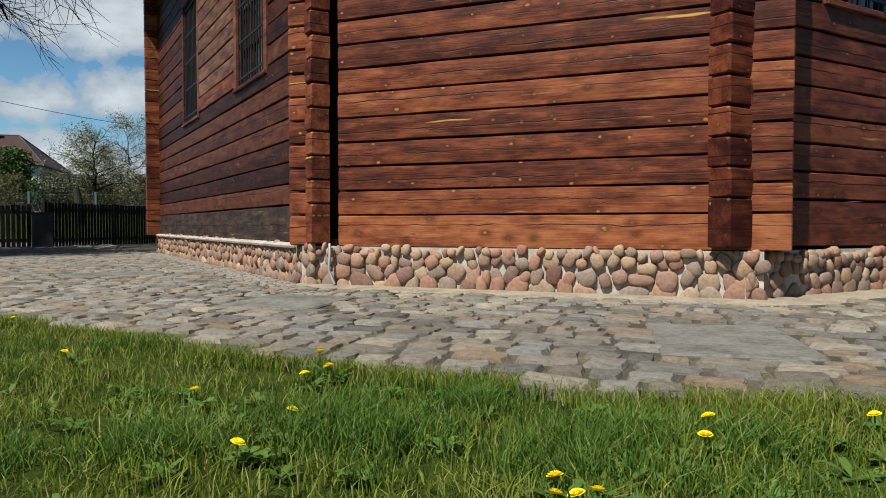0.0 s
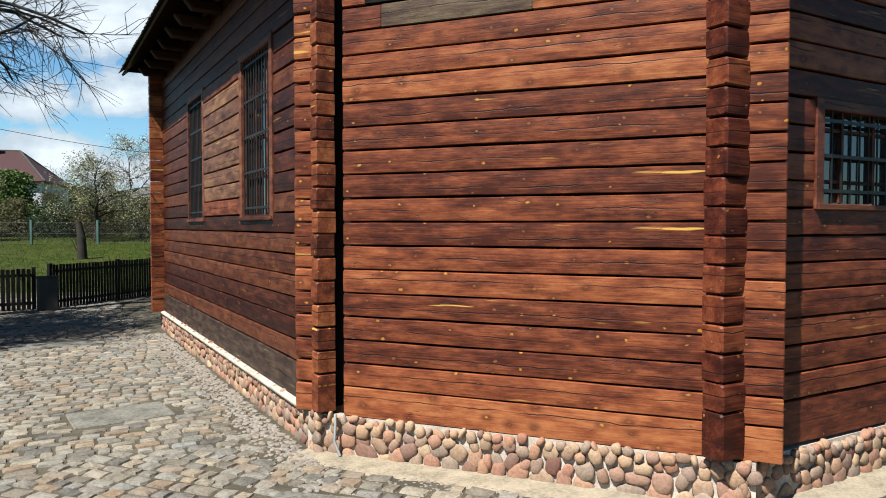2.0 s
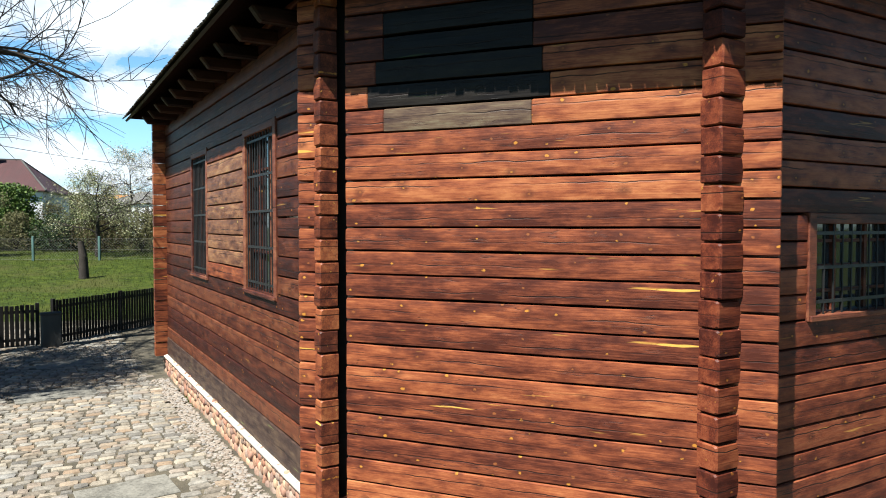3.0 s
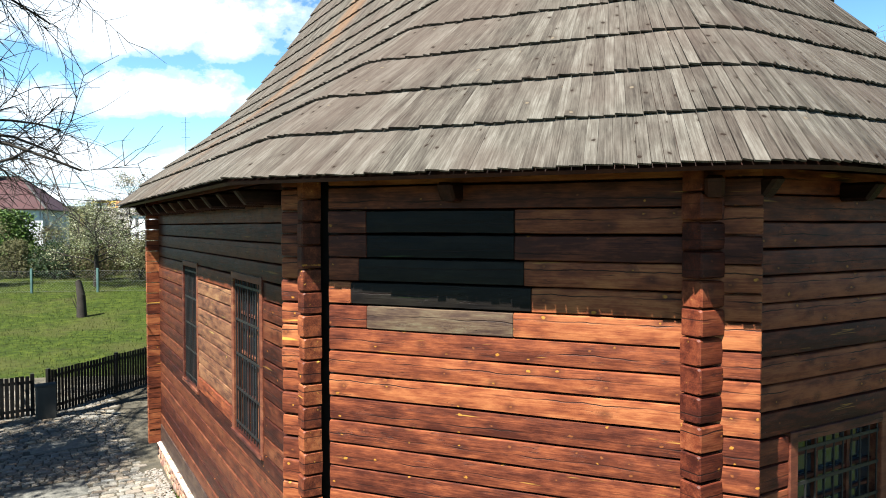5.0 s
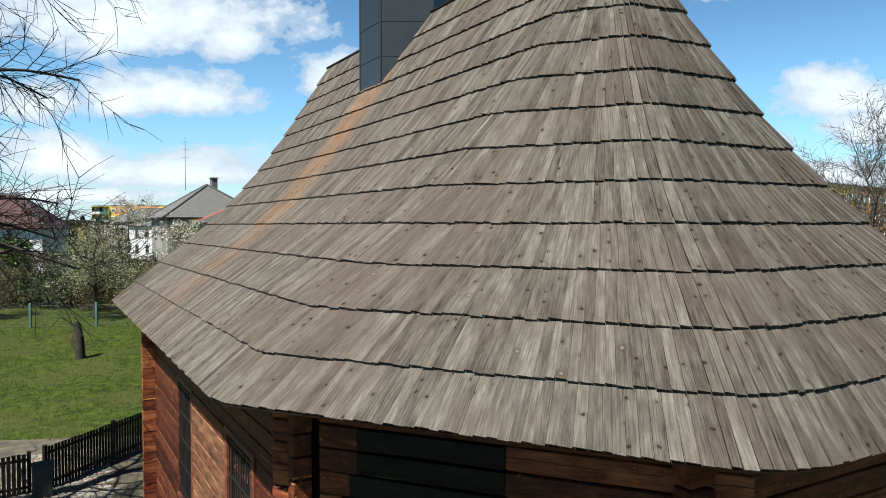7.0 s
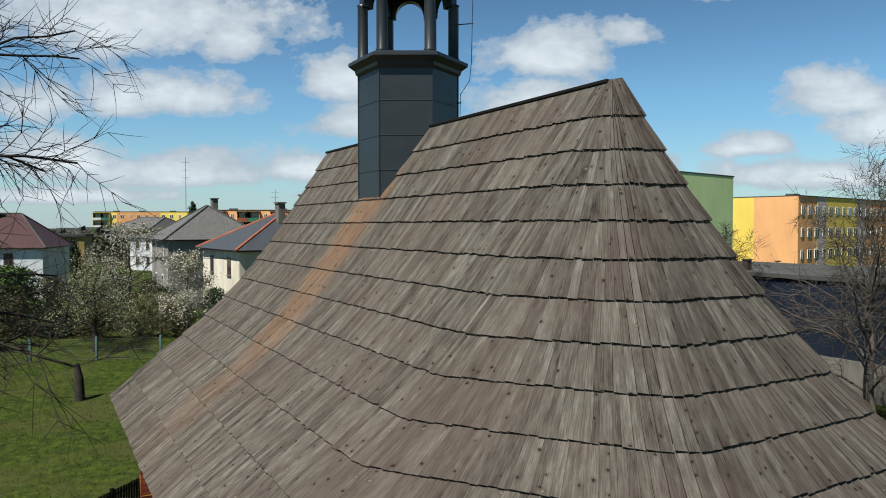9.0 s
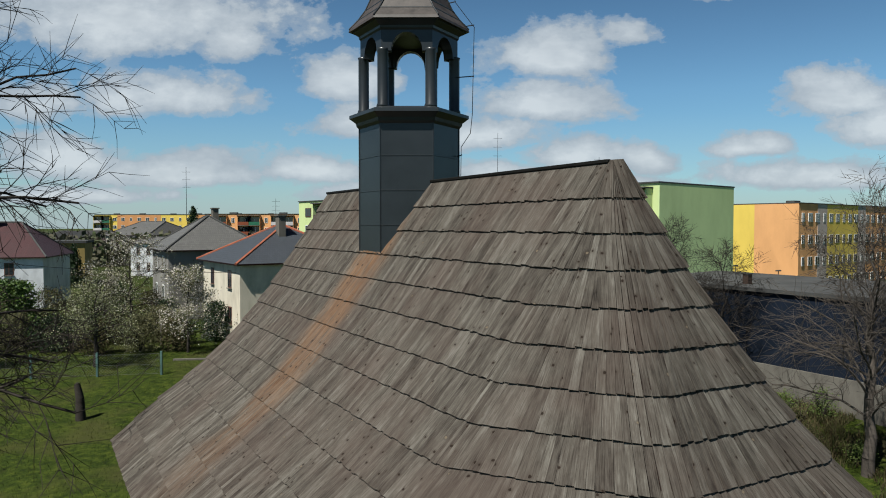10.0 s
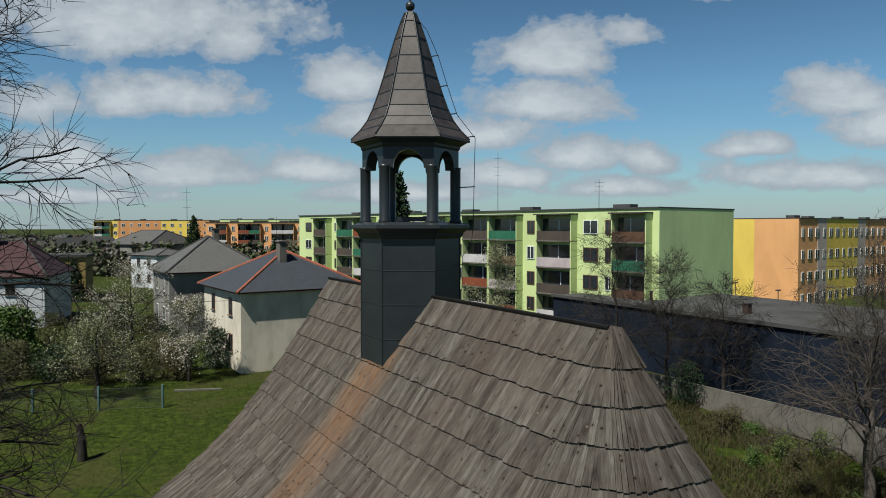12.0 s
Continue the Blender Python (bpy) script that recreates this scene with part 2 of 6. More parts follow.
def shingle_wood():
    m, nt, b = mat("weathered shingle wood", rough=0.85)
    rand = n_rand(nt)
    uv = n_coord(nt, "UV")
    sh = n_shift(nt, uv, rand)
    grain = n_noise(nt, n_map(nt, sh, (34, 1.6, 1)), 2.0, 7.0, 0.65)
    blot = n_noise(nt, n_map(nt, sh, (4, 1.6, 1)), 2.0, 4.0, 0.6)
    tone = n_math(nt, "ADD", n_math(nt, "MULTIPLY", grain, 0.42), n_math(nt, "MULTIPLY", blot, 0.36))
    tone = n_math(nt, "ADD", tone, n_math(nt, "ADD", n_math(nt, "MULTIPLY", rand, 0.13), 0.07))
    col = n_ramp(nt, tone, ((0.36, (0.0125, 0.0101, 0.0087)), (0.46, (0.0464, 0.0397, 0.0329)), (0.56, (0.0821, 0.0729, 0.0609)), (0.68, (0.1473, 0.1365, 0.118))))
    pos = nt.nodes.new("ShaderNodeNewGeometry").outputs["Position"]
    patch = n_noise(nt, pos, 0.55, 4.0, 0.6)
    col = n_mix(nt, n_ramp(nt, patch, ((0.42, 0.0), (0.66, 0.5))), col, (0.0714, 0.0517, 0.0426))
    # warm run-off stain below the bell turret
    pu = n_vec(nt, "DOT_PRODUCT", pos, tuple(EU))
    pv = n_vec(nt, "DOT_PRODUCT", pos, tuple(EV))
    off = n_math(nt, "ABSOLUTE", n_math(nt, "SUBTRACT", pu, n_math(nt, "ADD", 13.2, n_math(nt, "MULTIPLY", patch, 1.0))))
    band = n_ramp(nt, off, ((0.35, 1.0), (1.7, 0.0)), "EASE")
    band = n_math(nt, "MULTIPLY", band, n_ramp(nt, n_math(nt, "MULTIPLY", pv, 0.1), ((0.22, 0.15), (0.5, 0.75), (0.70, 1.0))))
    band = n_math(nt, "MULTIPLY", band, n_math(nt, "LESS_THAN", pv, 7.4))
    streaky = n_noise(nt, n_map(nt, sh, (12, 0.8, 1)), 2.0, 4.0)
    band = n_math(nt, "MULTIPLY", band, n_ramp(nt, streaky, ((0.35, 0.15), (0.6, 1.0))))
    col = n_mix(nt, n_math(nt, "MULTIPLY", band, 0.62), col, (0.188, 0.092, 0.0384))
    # dark knots and torn slivers, and a dirty line down the edges
    crook = n_noise(nt, sh, 20.0, 3.0, 0.6)
    kd, kc = n_voro(nt, n_map(nt, sh, (0.8, 1.1, 1)), 6.0)
    kd = n_math(nt, "ADD", kd, n_math(nt, "MULTIPLY", n_math(nt, "SUBTRACT", crook, 0.5), 0.25))
    pick = nt.nodes.new("ShaderNodeSeparateColor")
    put(pick.inputs[0], kc, nt)
    some = n_math(nt, "GREATER_THAN", pick.outputs[0], 0.78)
    halo = n_math(nt, "MULTIPLY", n_ramp(nt, kd, ((0.10, 1.0), (0.30, 0.0))), some)
    knot = n_math(nt, "MULTIPLY", n_ramp(nt, kd, ((0.07, 1.0), (0.11, 0.0))), some)
    col = n_mix(nt, n_math(nt, "MULTIPLY", halo, 0.45), col, (0.036, 0.0272, 0.0208))
    col = n_mix(nt, n_math(nt, "MULTIPLY", knot, 0.9), col, n_mix(nt, n_math(nt, "GREATER_THAN", pick.outputs[1], 0.86), (0.0128, 0.008, 0.0056), (0.12, 0.096, 0.068)))
    put(b.inputs["Base Color"], col, nt)
    b.inputs["Specular IOR Level"].default_value = 0.10
    put(b.inputs["Normal"], n_bump(nt, grain, 1.0, 0.012), nt)
    return m


def speckled(name, stops, scale=30.0, rough=0.8, bump=0.4, dist=0.004, mottling=0.35):
    """Stone or plaster: a chance tone for each piece, with grain and blotches over it."""
    m, nt, b = mat(name, rough=rough)
    rand = n_rand(nt)
    sh = n_shift(nt, n_coord(nt), rand)
    fine = n_noise(nt, sh, scale, 6.0, 0.65)
    wide = n_noise(nt, sh, scale * 0.16, 4.0, 0.6)
    base = n_ramp(nt, rand, stops)
    tone = n_math(nt, "ADD", n_math(nt, "MULTIPLY", fine, 0.6), n_math(nt, "MULTIPLY", wide, 0.6))
    col = n_mix(nt, 1.0, base, n_ramp(nt, tone, ((0.35, 1 - 1.6 * mottling), (0.62, 1.0), (0.85, 1 + mottling))), "MULTIPLY")
    put(b.inputs["Base Color"], col, nt)
    b.inputs["Specular IOR Level"].default_value = 0.4 if rough < 0.55 else 0.15
    put(b.inputs["Normal"], n_bump(nt, fine, bump, dist), nt)
    return m


def plaster(name, colour, scale=2.0, stain=0.25):
    m, nt, b = mat(name, rough=0.88)
    co = n_coord(nt)
    wide = n_noise(nt, n_map(nt, co, (1, 1, 0.45)), scale * 0.35, 5.0, 0.6)
    fine = n_noise(nt, co, scale * 9, 4.0)
    dark = tuple(c * (1 - stain) * 0.95 for c in colour)
    col = n_mix(nt, n_ramp(nt, wide, ((0.40, 0.0), (0.66, 1.0))), colour, dark)
    col = n_mix(nt, n_math(nt, "MULTIPLY", fine, 0.12), col, tuple(c * 0.6 for c in colour))
    put(b.inputs["Base Color"], col, nt)
    b.inputs["Specular IOR Level"].default_value = 0.12
    put(b.inputs["Normal"], n_bump(nt, fine, 0.15, 0.01), nt)
    return m


def leafy(name, stops, rough=0.6, through_light=0.25):
    m, nt, b = mat(name, rough=rough)
    rand = n_rand(nt)
    col = n_ramp(nt, rand, stops)
    b.inputs["Specular IOR Level"].default_value = 0.18
    put(b.inputs["Base Color"], col, nt)
    mix = nt.nodes.new("ShaderNodeMixShader")
    tr = nt.nodes.new("ShaderNodeBsdfTranslucent")
    put(tr.inputs[0], col, nt)
    mix.inputs[0].default_value = through_light
    nt.links.new(b.outputs[0], mix.inputs[1]), nt.links.new(tr.outputs[0], mix.inputs[2])
    nt.links.new(mix.outputs[0], nt.nodes["Material Output"].inputs[0])
    return m


def tiled_roof(name, colour, rows=3.2, cols=4.5, ridged=False):
    m, nt, b = mat(name, rough=0.6)
    uv = n_coord(nt, "UV")
    w = nt.nodes.new("ShaderNodeTexBrick")
    put(w.inputs["Vector"], uv, nt)
    w.inputs["Scale"].default_value = 1.0
    w.inputs["Brick Width"].default_value, w.inputs["Row Height"].default_value = 1 / cols, (6.0 if ridged else 1 / rows)
    w.inputs["Mortar Size"].default_value = 0.018
    w.inputs["Color1"].default_value = (*colour, 1)
    w.inputs["Color2"].default_value = (*(c * 0.72 for c in colour), 1)
    w.inputs["Mortar"].default_value = (*(c * 0.35 for c in colour), 1)
    big = n_noise(nt, n_coord(nt), 0.6, 5.0, 0.65)
    put(b.inputs["Base Color"], n_mix(nt, n_ramp(nt, big, ((0.45, 0.0), (0.7, 0.5))), w.outputs[0], tuple(c * 0.5 + 0.01 for c in colour)), nt)
    put(b.inputs["Normal"], n_bump(nt, w.outputs["Fac"], 0.6, -0.03), nt)
    return m


M_LOG = log_wood("stained log wood", (0.88, 1.06, 0.88))
M_LOG_PALE = log_wood("bleached log wood", (0.80, 1.6, 1.7), 0.15, 0.08)
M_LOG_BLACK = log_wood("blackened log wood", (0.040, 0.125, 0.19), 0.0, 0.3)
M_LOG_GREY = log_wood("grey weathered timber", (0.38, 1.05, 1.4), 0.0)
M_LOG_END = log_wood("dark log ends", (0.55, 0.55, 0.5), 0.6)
# long side: a darker stain, with the wall's shade mixed into the tint
M_LOG_SIDE_SHADED = log_wood("dark stained log wood with shade", (0.36, 0.42, 0.40), 0.95)
# end wall: same log wood, its shade painted in as a darker tint
M_LOG_SHADED = log_wood("shaded end wall log wood", (0.66, 0.72, 0.68), 0.5)
M_SHINGLE = shingle_wood()
M_STONE = speckled("field stones", ((0.0, (0.252, 0.117, 0.0765)), (0.17, (0.324, 0.2115, 0.135)), (0.33, (0.2115, 0.1575, 0.1215)), (0.5, (0.279, 0.1395, 0.0945)),
                                    (0.66, (0.342, 0.243, 0.1575)), (0.83, (0.153, 0.0765, 0.0585)), (1.0, (0.261, 0.2025, 0.1575))), 38.0)
M_MORTAR = speckled("lime mortar", ((0.0, (0.3757, 0.3251, 0.2746)), (1.0, (0.3757, 0.3251, 0.2746))), 22.0, 0.92, 0.7, 0.01)
M_SETT = speckled("granite setts", ((0.0, (0.0888, 0.0814, 0.0725)), (0.25, (0.1998, 0.185, 0.1591)), (0.5, (0.1258, 0.1073, 0.0851)), (0.7, (0.2368, 0.2072, 0.1628)), (0.85, (0.1776, 0.1295, 0.0888)), (1.0, (0.1776, 0.1739, 0.1628))), 34.0, 0.75, 0.8, 0.008, 0.45)
M_SLAB = speckled("worn concrete slab", ((0.0, (0.13, 0.1239, 0.1071)), (1.0, (0.1454, 0.1377, 0.1186))), 24.0, 0.9, 0.7, 0.006, 0.5)
M_PEBBLE = speckled("pebbles", ((0.0, (0.144, 0.114, 0.09)), (0.5, (0.216, 0.186, 0.156)), (1.0, (0.18, 0.168, 0.156))), 40.0)
M_OLDSTONE = plaster("dark weathered stone", (0.0765, 0.0738, 0.0675), 2.0, 0.4)
M_CONCRETE = plaster("stained concrete", (0.136, 0.1251, 0.1061), 1.4, 0.5)
M_BLADE = leafy("grass blades", ((0.0, (0.075, 0.115, 0.014)), (0.45, (0.155, 0.205, 0.023)), (0.8, (0.225, 0.25, 0.038)), (0.93, (0.27, 0.25, 0.08)), (1.0, (0.38, 0.31, 0.14))), 0.5, 0.35)
M_TUFT = leafy("deep green grass blades", ((0.0, (0.040, 0.090, 0.015)), (0.6, (0.085, 0.155, 0.024)), (1.0, (0.14, 0.21, 0.036))), 0.45, 0.35)
M_MEADOW = leafy("mown lawn blades", ((0.0, (0.0158, 0.0253, 0.0037)), (0.6, (0.0348, 0.0506, 0.0064)), (1.0, (0.0632, 0.0664, 0.0139))), 0.7, 0.2)
M_LEAF = leafy("fresh leaves", ((0.0, (0.0415, 0.0705, 0.0149)), (1.0, (0.1078, 0.1409, 0.0331))))
M_WEED = leafy("weed leaves", ((0.0, (0.055, 0.11, 0.02)), (1.0, (0.10, 0.17, 0.035))))
M_PETAL = leafy("dandelion petals", ((0.0, (0.88, 0.66, 0.005)), (1.0, (0.92, 0.76, 0.01))), 0.6, 0.15)
M_BLOSSOM = leafy("white blossom", ((0.0, (0.46, 0.41, 0.36)), (0.35, (0.58, 0.55, 0.49)), (0.5, (0.20, 0.20, 0.09)), (0.75, (0.09, 0.10, 0.04)), (1.0, (0.10, 0.075, 0.05))), 0.7, 0.25)
M_PALEBUD = leafy("pale buds and young leaves", ((0.0, (0.36, 0.36, 0.27)), (0.3, (0.27, 0.28, 0.15)), (0.5, (0.11, 0.13, 0.05)), (1.0, (0.075, 0.07, 0.035))), 0.7, 0.25)
M_OLIVE = leafy("budding twigs", ((0.0, (0.051, 0.051, 0.0229)), (1.0, (0.1274, 0.1224, 0.056))))
M_FORSYTHIA = leafy("yellow green buds", ((0.0, (0.165, 0.15, 0.0225)), (1.0, (0.27, 0.24, 0.0375))))
M_EVERGREEN = leafy("dark evergreen", ((0.0, (0.0071, 0.0179, 0.0059)), (1.0, (0.0208, 0.0416, 0.0119))), 0.6, 0.1)
M_IVY = leafy("ivy leaves", ((0.0, (0.0217, 0.049, 0.0109)), (1.0, (0.0817, 0.1308, 0.024))), 0.5, 0.15)
M_STRAW = leafy("dry weeds", ((0.0, (0.0459, 0.0355, 0.0184)), (0.5, (0.0734, 0.0612, 0.0275)), (1.0, (0.0337, 0.049, 0.011))), 0.8, 0.2)
M_BARK = speckled("bark", ((0.0, (0.0252, 0.021, 0.0176)), (1.0, (0.0357, 0.0302, 0.0252))), 14.0, 0.9, 0.9, 0.02)
M_BARK_PALE = speckled("pale bark", ((0.0, (0.051, 0.0432, 0.036)), (1.0, (0.09, 0.075, 0.063))), 14.0, 0.9, 0.9, 0.02)
M_IRON = mat("black iron", (0.016, 0.015, 0.015), 0.5, 0.4)[0]
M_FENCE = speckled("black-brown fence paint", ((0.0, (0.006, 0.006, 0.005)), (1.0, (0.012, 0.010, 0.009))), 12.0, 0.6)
M_SHEET = speckled("dark sheet metal", ((0.0, (0.017, 0.0204, 0.0229)), (1.0, (0.0229, 0.0263, 0.0289))), 3.0, 0.36, 0.08, 0.01, 0.22)
M_SPIRE = speckled("rusting spire sheet", ((0.0, (0.0286, 0.0265, 0.0258)), (0.6, (0.0422, 0.0381, 0.036)), (1.0, (0.0544, 0.0449, 0.0394))), 6.0, 0.5, 0.1, 0.01, 0.5)
M_FRAME = log_wood("brown window timber", (0.55, 0.75, 0.85), 0.1)
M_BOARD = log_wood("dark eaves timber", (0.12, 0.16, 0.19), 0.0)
M_WHITE = mat("white window frame", (0.74, 0.74, 0.72), 0.5)[0]
M_BROWNFRAME = mat("brown window frame", (0.10, 0.035, 0.02), 0.5)[0]


def glass(name, colour=(0.02, 0.025, 0.03)):
    m, nt, b = mat(name, colour, 0.06)
    b.inputs["Specular IOR Level"].default_value = 0.8
    put(b.inputs["Normal"], n_bump(nt, n_noise(nt, n_coord(nt), 3.0, 2.0), 0.08, 0.02), nt)
    return m


M_PANE = glass("dark window pane")


# ---- mesh helpers ----
def under(ob, parent):
    """Makes ob a child of parent without moving it."""
    ob.parent = parent
    m, p = Matrix.Identity(4), parent
    while p is not None:
        m = p.matrix_parent_inverse @ p.matrix_basis @ m
        p = p.parent
    ob.matrix_parent_inverse = m.inverted()


def solid(name, verts, faces, material, parent=None, label="", uvs=None, at=None, smooth=False):
    """One mesh object from its corners and faces."""
    me = bpy.data.meshes.new(name)
    me.from_pydata([tuple(v) for v in verts], [], faces)
    if uvs is not None:
        layer = me.uv_layers.new(name="UVMap")
        layer.data.foreach_set("uv", np.asarray(uvs, np.float32).ravel())
    me.materials.append(material)
    if smooth:
        me.polygons.foreach_set("use_smooth", [True] * len(me.polygons))
    me.update()
    ob = new(name, me)
    under(ob, parent)
    if at is not None:
        ob.matrix_basis = at
    if label:
        ob["label"] = label
    return ob


def share(name, me, parent, at):
    ob = new(name, me)
    under(ob, parent)
    ob.matrix_basis = at
    return ob


def part(name, bm, material, parent=None, label="", at=None, smooth=False):
    me = bpy.data.meshes.new(name)
    bmesh.ops.recalc_face_normals(bm, faces=bm.faces)
    bm.to_mesh(me)
    bm.free()
    me.materials.append(material)
    if smooth:
        me.polygons.foreach_set("use_smooth", [True] * len(me.polygons))
    ob = new(name, me)
    under(ob, parent)
    if at is not None:
        ob.matrix_basis = at
    if label:
        ob["label"] = label
    return ob


BOX = [(0, 3, 2, 1), (4, 5, 6, 7), (0, 1, 5, 4), (1, 2, 6, 5), (2, 3, 7, 6), (3, 0, 4, 7)]


def add_box(bm, size, m=Matrix.Identity(4), bevel=0.0):
    r = bmesh.ops.create_cube(bm, size=1.0, matrix=m @ Matrix.Diagonal((*size, 1)))
    if bevel:
        edges = list({e for v in r["verts"] for e in v.link_edges})
        bmesh.ops.bevel(bm, geom=edges, offset=bevel, segments=1, affect="EDGES")


def box(name, size, m, material, parent=None, label="", bevel=0.0):
    bm = bmesh.new()
    add_box(bm, size, Matrix.Identity(4), bevel)
    return part(name, bm, material, parent, label, m)


def add_tube(bm, a, b, ra, rb, sides=8, caps=True):
    a, b = Vector(a), Vector(b)
    d = b - a
    m = Matrix.Translation((a + b) / 2) @ d.to_track_quat("Z", "Y").to_matrix().to_4x4()
    bmesh.ops.create_cone(bm, cap_ends=caps, segments=sides, radius1=ra, radius2=rb, depth=d.length, matrix=m)


def tube(name, a, b, ra, rb, material, parent=None, label="", sides=10):
    bm = bmesh.new()
    add_tube(bm, a, b, ra, rb, sides)
    return part(name, bm, material, parent, label, smooth=False)


def lathe(name, rings, sides, material, parent=None, label="", turn=0.0, at=None, smooth=False):
    """rings of (radius, height), joined upwards."""
    vs, fs = [], []
    for r, z in rings:
        for k in range(sides):
            a = turn + 2 * math.pi * k / sides
            vs.append((r * math.cos(a), r * math.sin(a), z))
    for i in range(len(rings) - 1):
        for k in range(sides):
            j = (k + 1) % sides
            fs.append((i * sides + k, i * sides + j, (i + 1) * sides + j, (i + 1) * sides + k))
    fs.append(tuple(range(sides))[::-1])
    fs.append(tuple((len(rings) - 1) * sides + k for k in range(sides)))
    return solid(name, vs, fs, material, parent, label, None, at, smooth)


def wire(name, pts, radius, material, parent=None, label=""):
    cu = bpy.data.curves.new(name, "CURVE")
    cu.dimensions, cu.bevel_depth, cu.bevel_resolution = "3D", radius, 1
    sp = cu.splines.new("POLY")
    sp.points.add(len(pts) - 1)
    for p, c in zip(sp.points, pts):
        p.co = (*c, 1)
    cu.materials.append(material)
    tmp = new(name, cu)
    me = bpy.data.meshes.new_from_object(tmp.evaluated_get(bpy.context.evaluated_depsgraph_get()))
    bpy.data.objects.remove(tmp)
    ob = new(name, me)
    under(ob, parent)
    if label:
        ob["label"] = label
    return ob


def empty(name, label, category, group="", kind=""):
    return tagged(new(name), label, category, group, kind)


def W(u, v, z=0.0):
    """A place from the chapel's own axes: u along its ridge, v across, z up."""
    return EU * u + EV * v + Vector((0, 0, z))


def upright(x, y, z, angle=0.0):
    return pose(x, y, z, 0, 0, angle)


def rise(x, y):
    """Height of the ground: level round the chapel, climbing gently behind it."""
    d = math.hypot(x * 0.6, y)
    t = min(max((d - 25) / 38, 0), 1)
    far = min(max((d - 150) / 600, 0), 1)
    return 1.75 * t * t * (3 - 2 * t) - 3.5 * far


# ---- ground ----
def build_ground():
    xs = sorted(set([-2500, -1200, -600, -350] + list(range(-240, 241, 12)) + list(range(-48, 61, 3)) + [350, 600, 1200, 2500]))
    ys = sorted(set([-1500, -600, -200, -80] + list(range(-40, 90, 3)) + list(range(90, 300, 12)) + [350, 500, 800, 1400, 2500, 4000]))
    vs = [(x, y, rise(x, y) - 0.02 + (0.05 * noise.noise((x * 0.3, y * 0.3, 0)) if y > 26 else 0)) for y in ys for x in xs]
    w = len(xs)
    fs = [(j * w + i, j * w + i + 1, (j + 1) * w + i + 1, (j + 1) * w + i) for j in range(len(ys) - 1) for i in range(w - 1)]
    m, nt, b = mat("lawn", rough=0.9)
    pos = n_coord(nt)
    wide = n_noise(nt, pos, 0.22, 5.0, 0.6)
    mid = n_noise(nt, pos, 2.3, 6.0, 0.7)
    fine = n_noise(nt, n_map(nt, pos, (1, 1, 1)), 30.0, 4.0, 0.7)
    t = n_math(nt, "ADD", n_math(nt, "MULTIPLY", mid, 0.6), n_math(nt, "MULTIPLY", fine, 0.4))
    col = n_ramp(nt, t, ((0.38, (0.007, 0.011, 0.0015)), (0.5, (0.024, 0.038, 0.004)), (0.62, (0.056, 0.068, 0.009))))
    col = n_mix(nt, n_ramp(nt, wide, ((0.48, 0.0), (0.64, 0.6))), col, (0.046, 0.044, 0.014))
    b.inputs["Specular IOR Level"].default_value = 0.1
    put(b.inputs["Base Color"], col, nt)
    put(b.inputs["Normal"], n_bump(nt, t, 0.9, 0.05), nt)
    tagged(solid("ground", vs, fs, m, smooth=True), "green spring lawn rising gently behind the chapel", "ground", kind="structure")


build_ground()

# ---- chapel: plan ----
WALL_L, CORNER_LA, CORNER_AB, AXIS, END_U = 2.70, (7.63, 2.70), (4.06, 5.48), 7.37, 18.9
CORNER_BC, CORNER_CR = (4.06, 10.30), (7.63, 2 * AXIS - 2.70)
chapel = empty("chapel", "red-brown log chapel with grey shingle roof on a fieldstone plinth", "chapel")
COURSE, FIRST = 0.2656, 0.548


def log_mesh(length, height, depth, seed, slope=(0.0, 0.0), worn=0.008):
    """A hewn log along x, its outer face towards -y, with worn edges and chamfered ends. slope: how far its two ends are cut askew."""
    rnd = random.Random(seed)
    h = height / 2
    low, c = -h + 0.009 + rnd.uniform(0, 0.006), worn
    ring = [(0.05, low), (0.004 + c * 0.8, low + 0.001), (-0.006, low + c), (-0.010, -h * 0.3), (-0.010, h * 0.35), (-0.006, h - 0.006 - c), (0.004 + c * 0.8, h - 0.005), (0.05, h - 0.003), (depth, h - 0.003), (depth, low)]
    n = max(2, int(length / 0.35))
    cuts = [0.0] + [min(max(i / n, 1.2 * c / length), 1 - 1.2 * c / length) for i in range(n + 1)] + [1.0]
    vs, fs = [], []
    p = rnd.random() * 50
    for i, f in enumerate(cuts):
        dy = 0.010 * noise.noise((p + f * length * 0.9, 3.1, 0))
        tip = i in (0, len(cuts) - 1)
        for y, z in ring:
            x = -length / 2 + f * length
            x += (slope[0] * (1 - f) + slope[1] * f) * y
            zz = z + 0.009 * noise.noise((p + f * length * 1.6, z * 3, 7.7)) * (1 if abs(z) > h * 0.6 else 0.3)
            if tip:
                zz *= 1 - 0.9 * c / h
            vs.append((x, y + (dy if y < depth else 0) + (c if tip and y < 0.05 else 0), zz))
    k = len(ring)
    for i in range(len(cuts) - 1):
        for j in range(k):
            a, b = i * k + j, i * k + (j + 1) % k
            fs.append((a, b, b + k, a + k))
    fs.append(tuple(range(k))[::-1])
    fs.append(tuple((len(cuts) - 1) * k + j for j in range(k)))
    return vs, fs


def wall_frame(p, q):
    """The place and turn of a wall that runs from p to q, with x along it and -y outwards."""
    a, b = W(*p), W(*q)
    d = (b - a).normalized()
    back = Vector((0, 0, 1)).cross(d)
    m = Matrix((d, back, (0, 0, 1))).transposed().to_4x4()
    return Matrix.Translation(a) @ m, (b - a).length


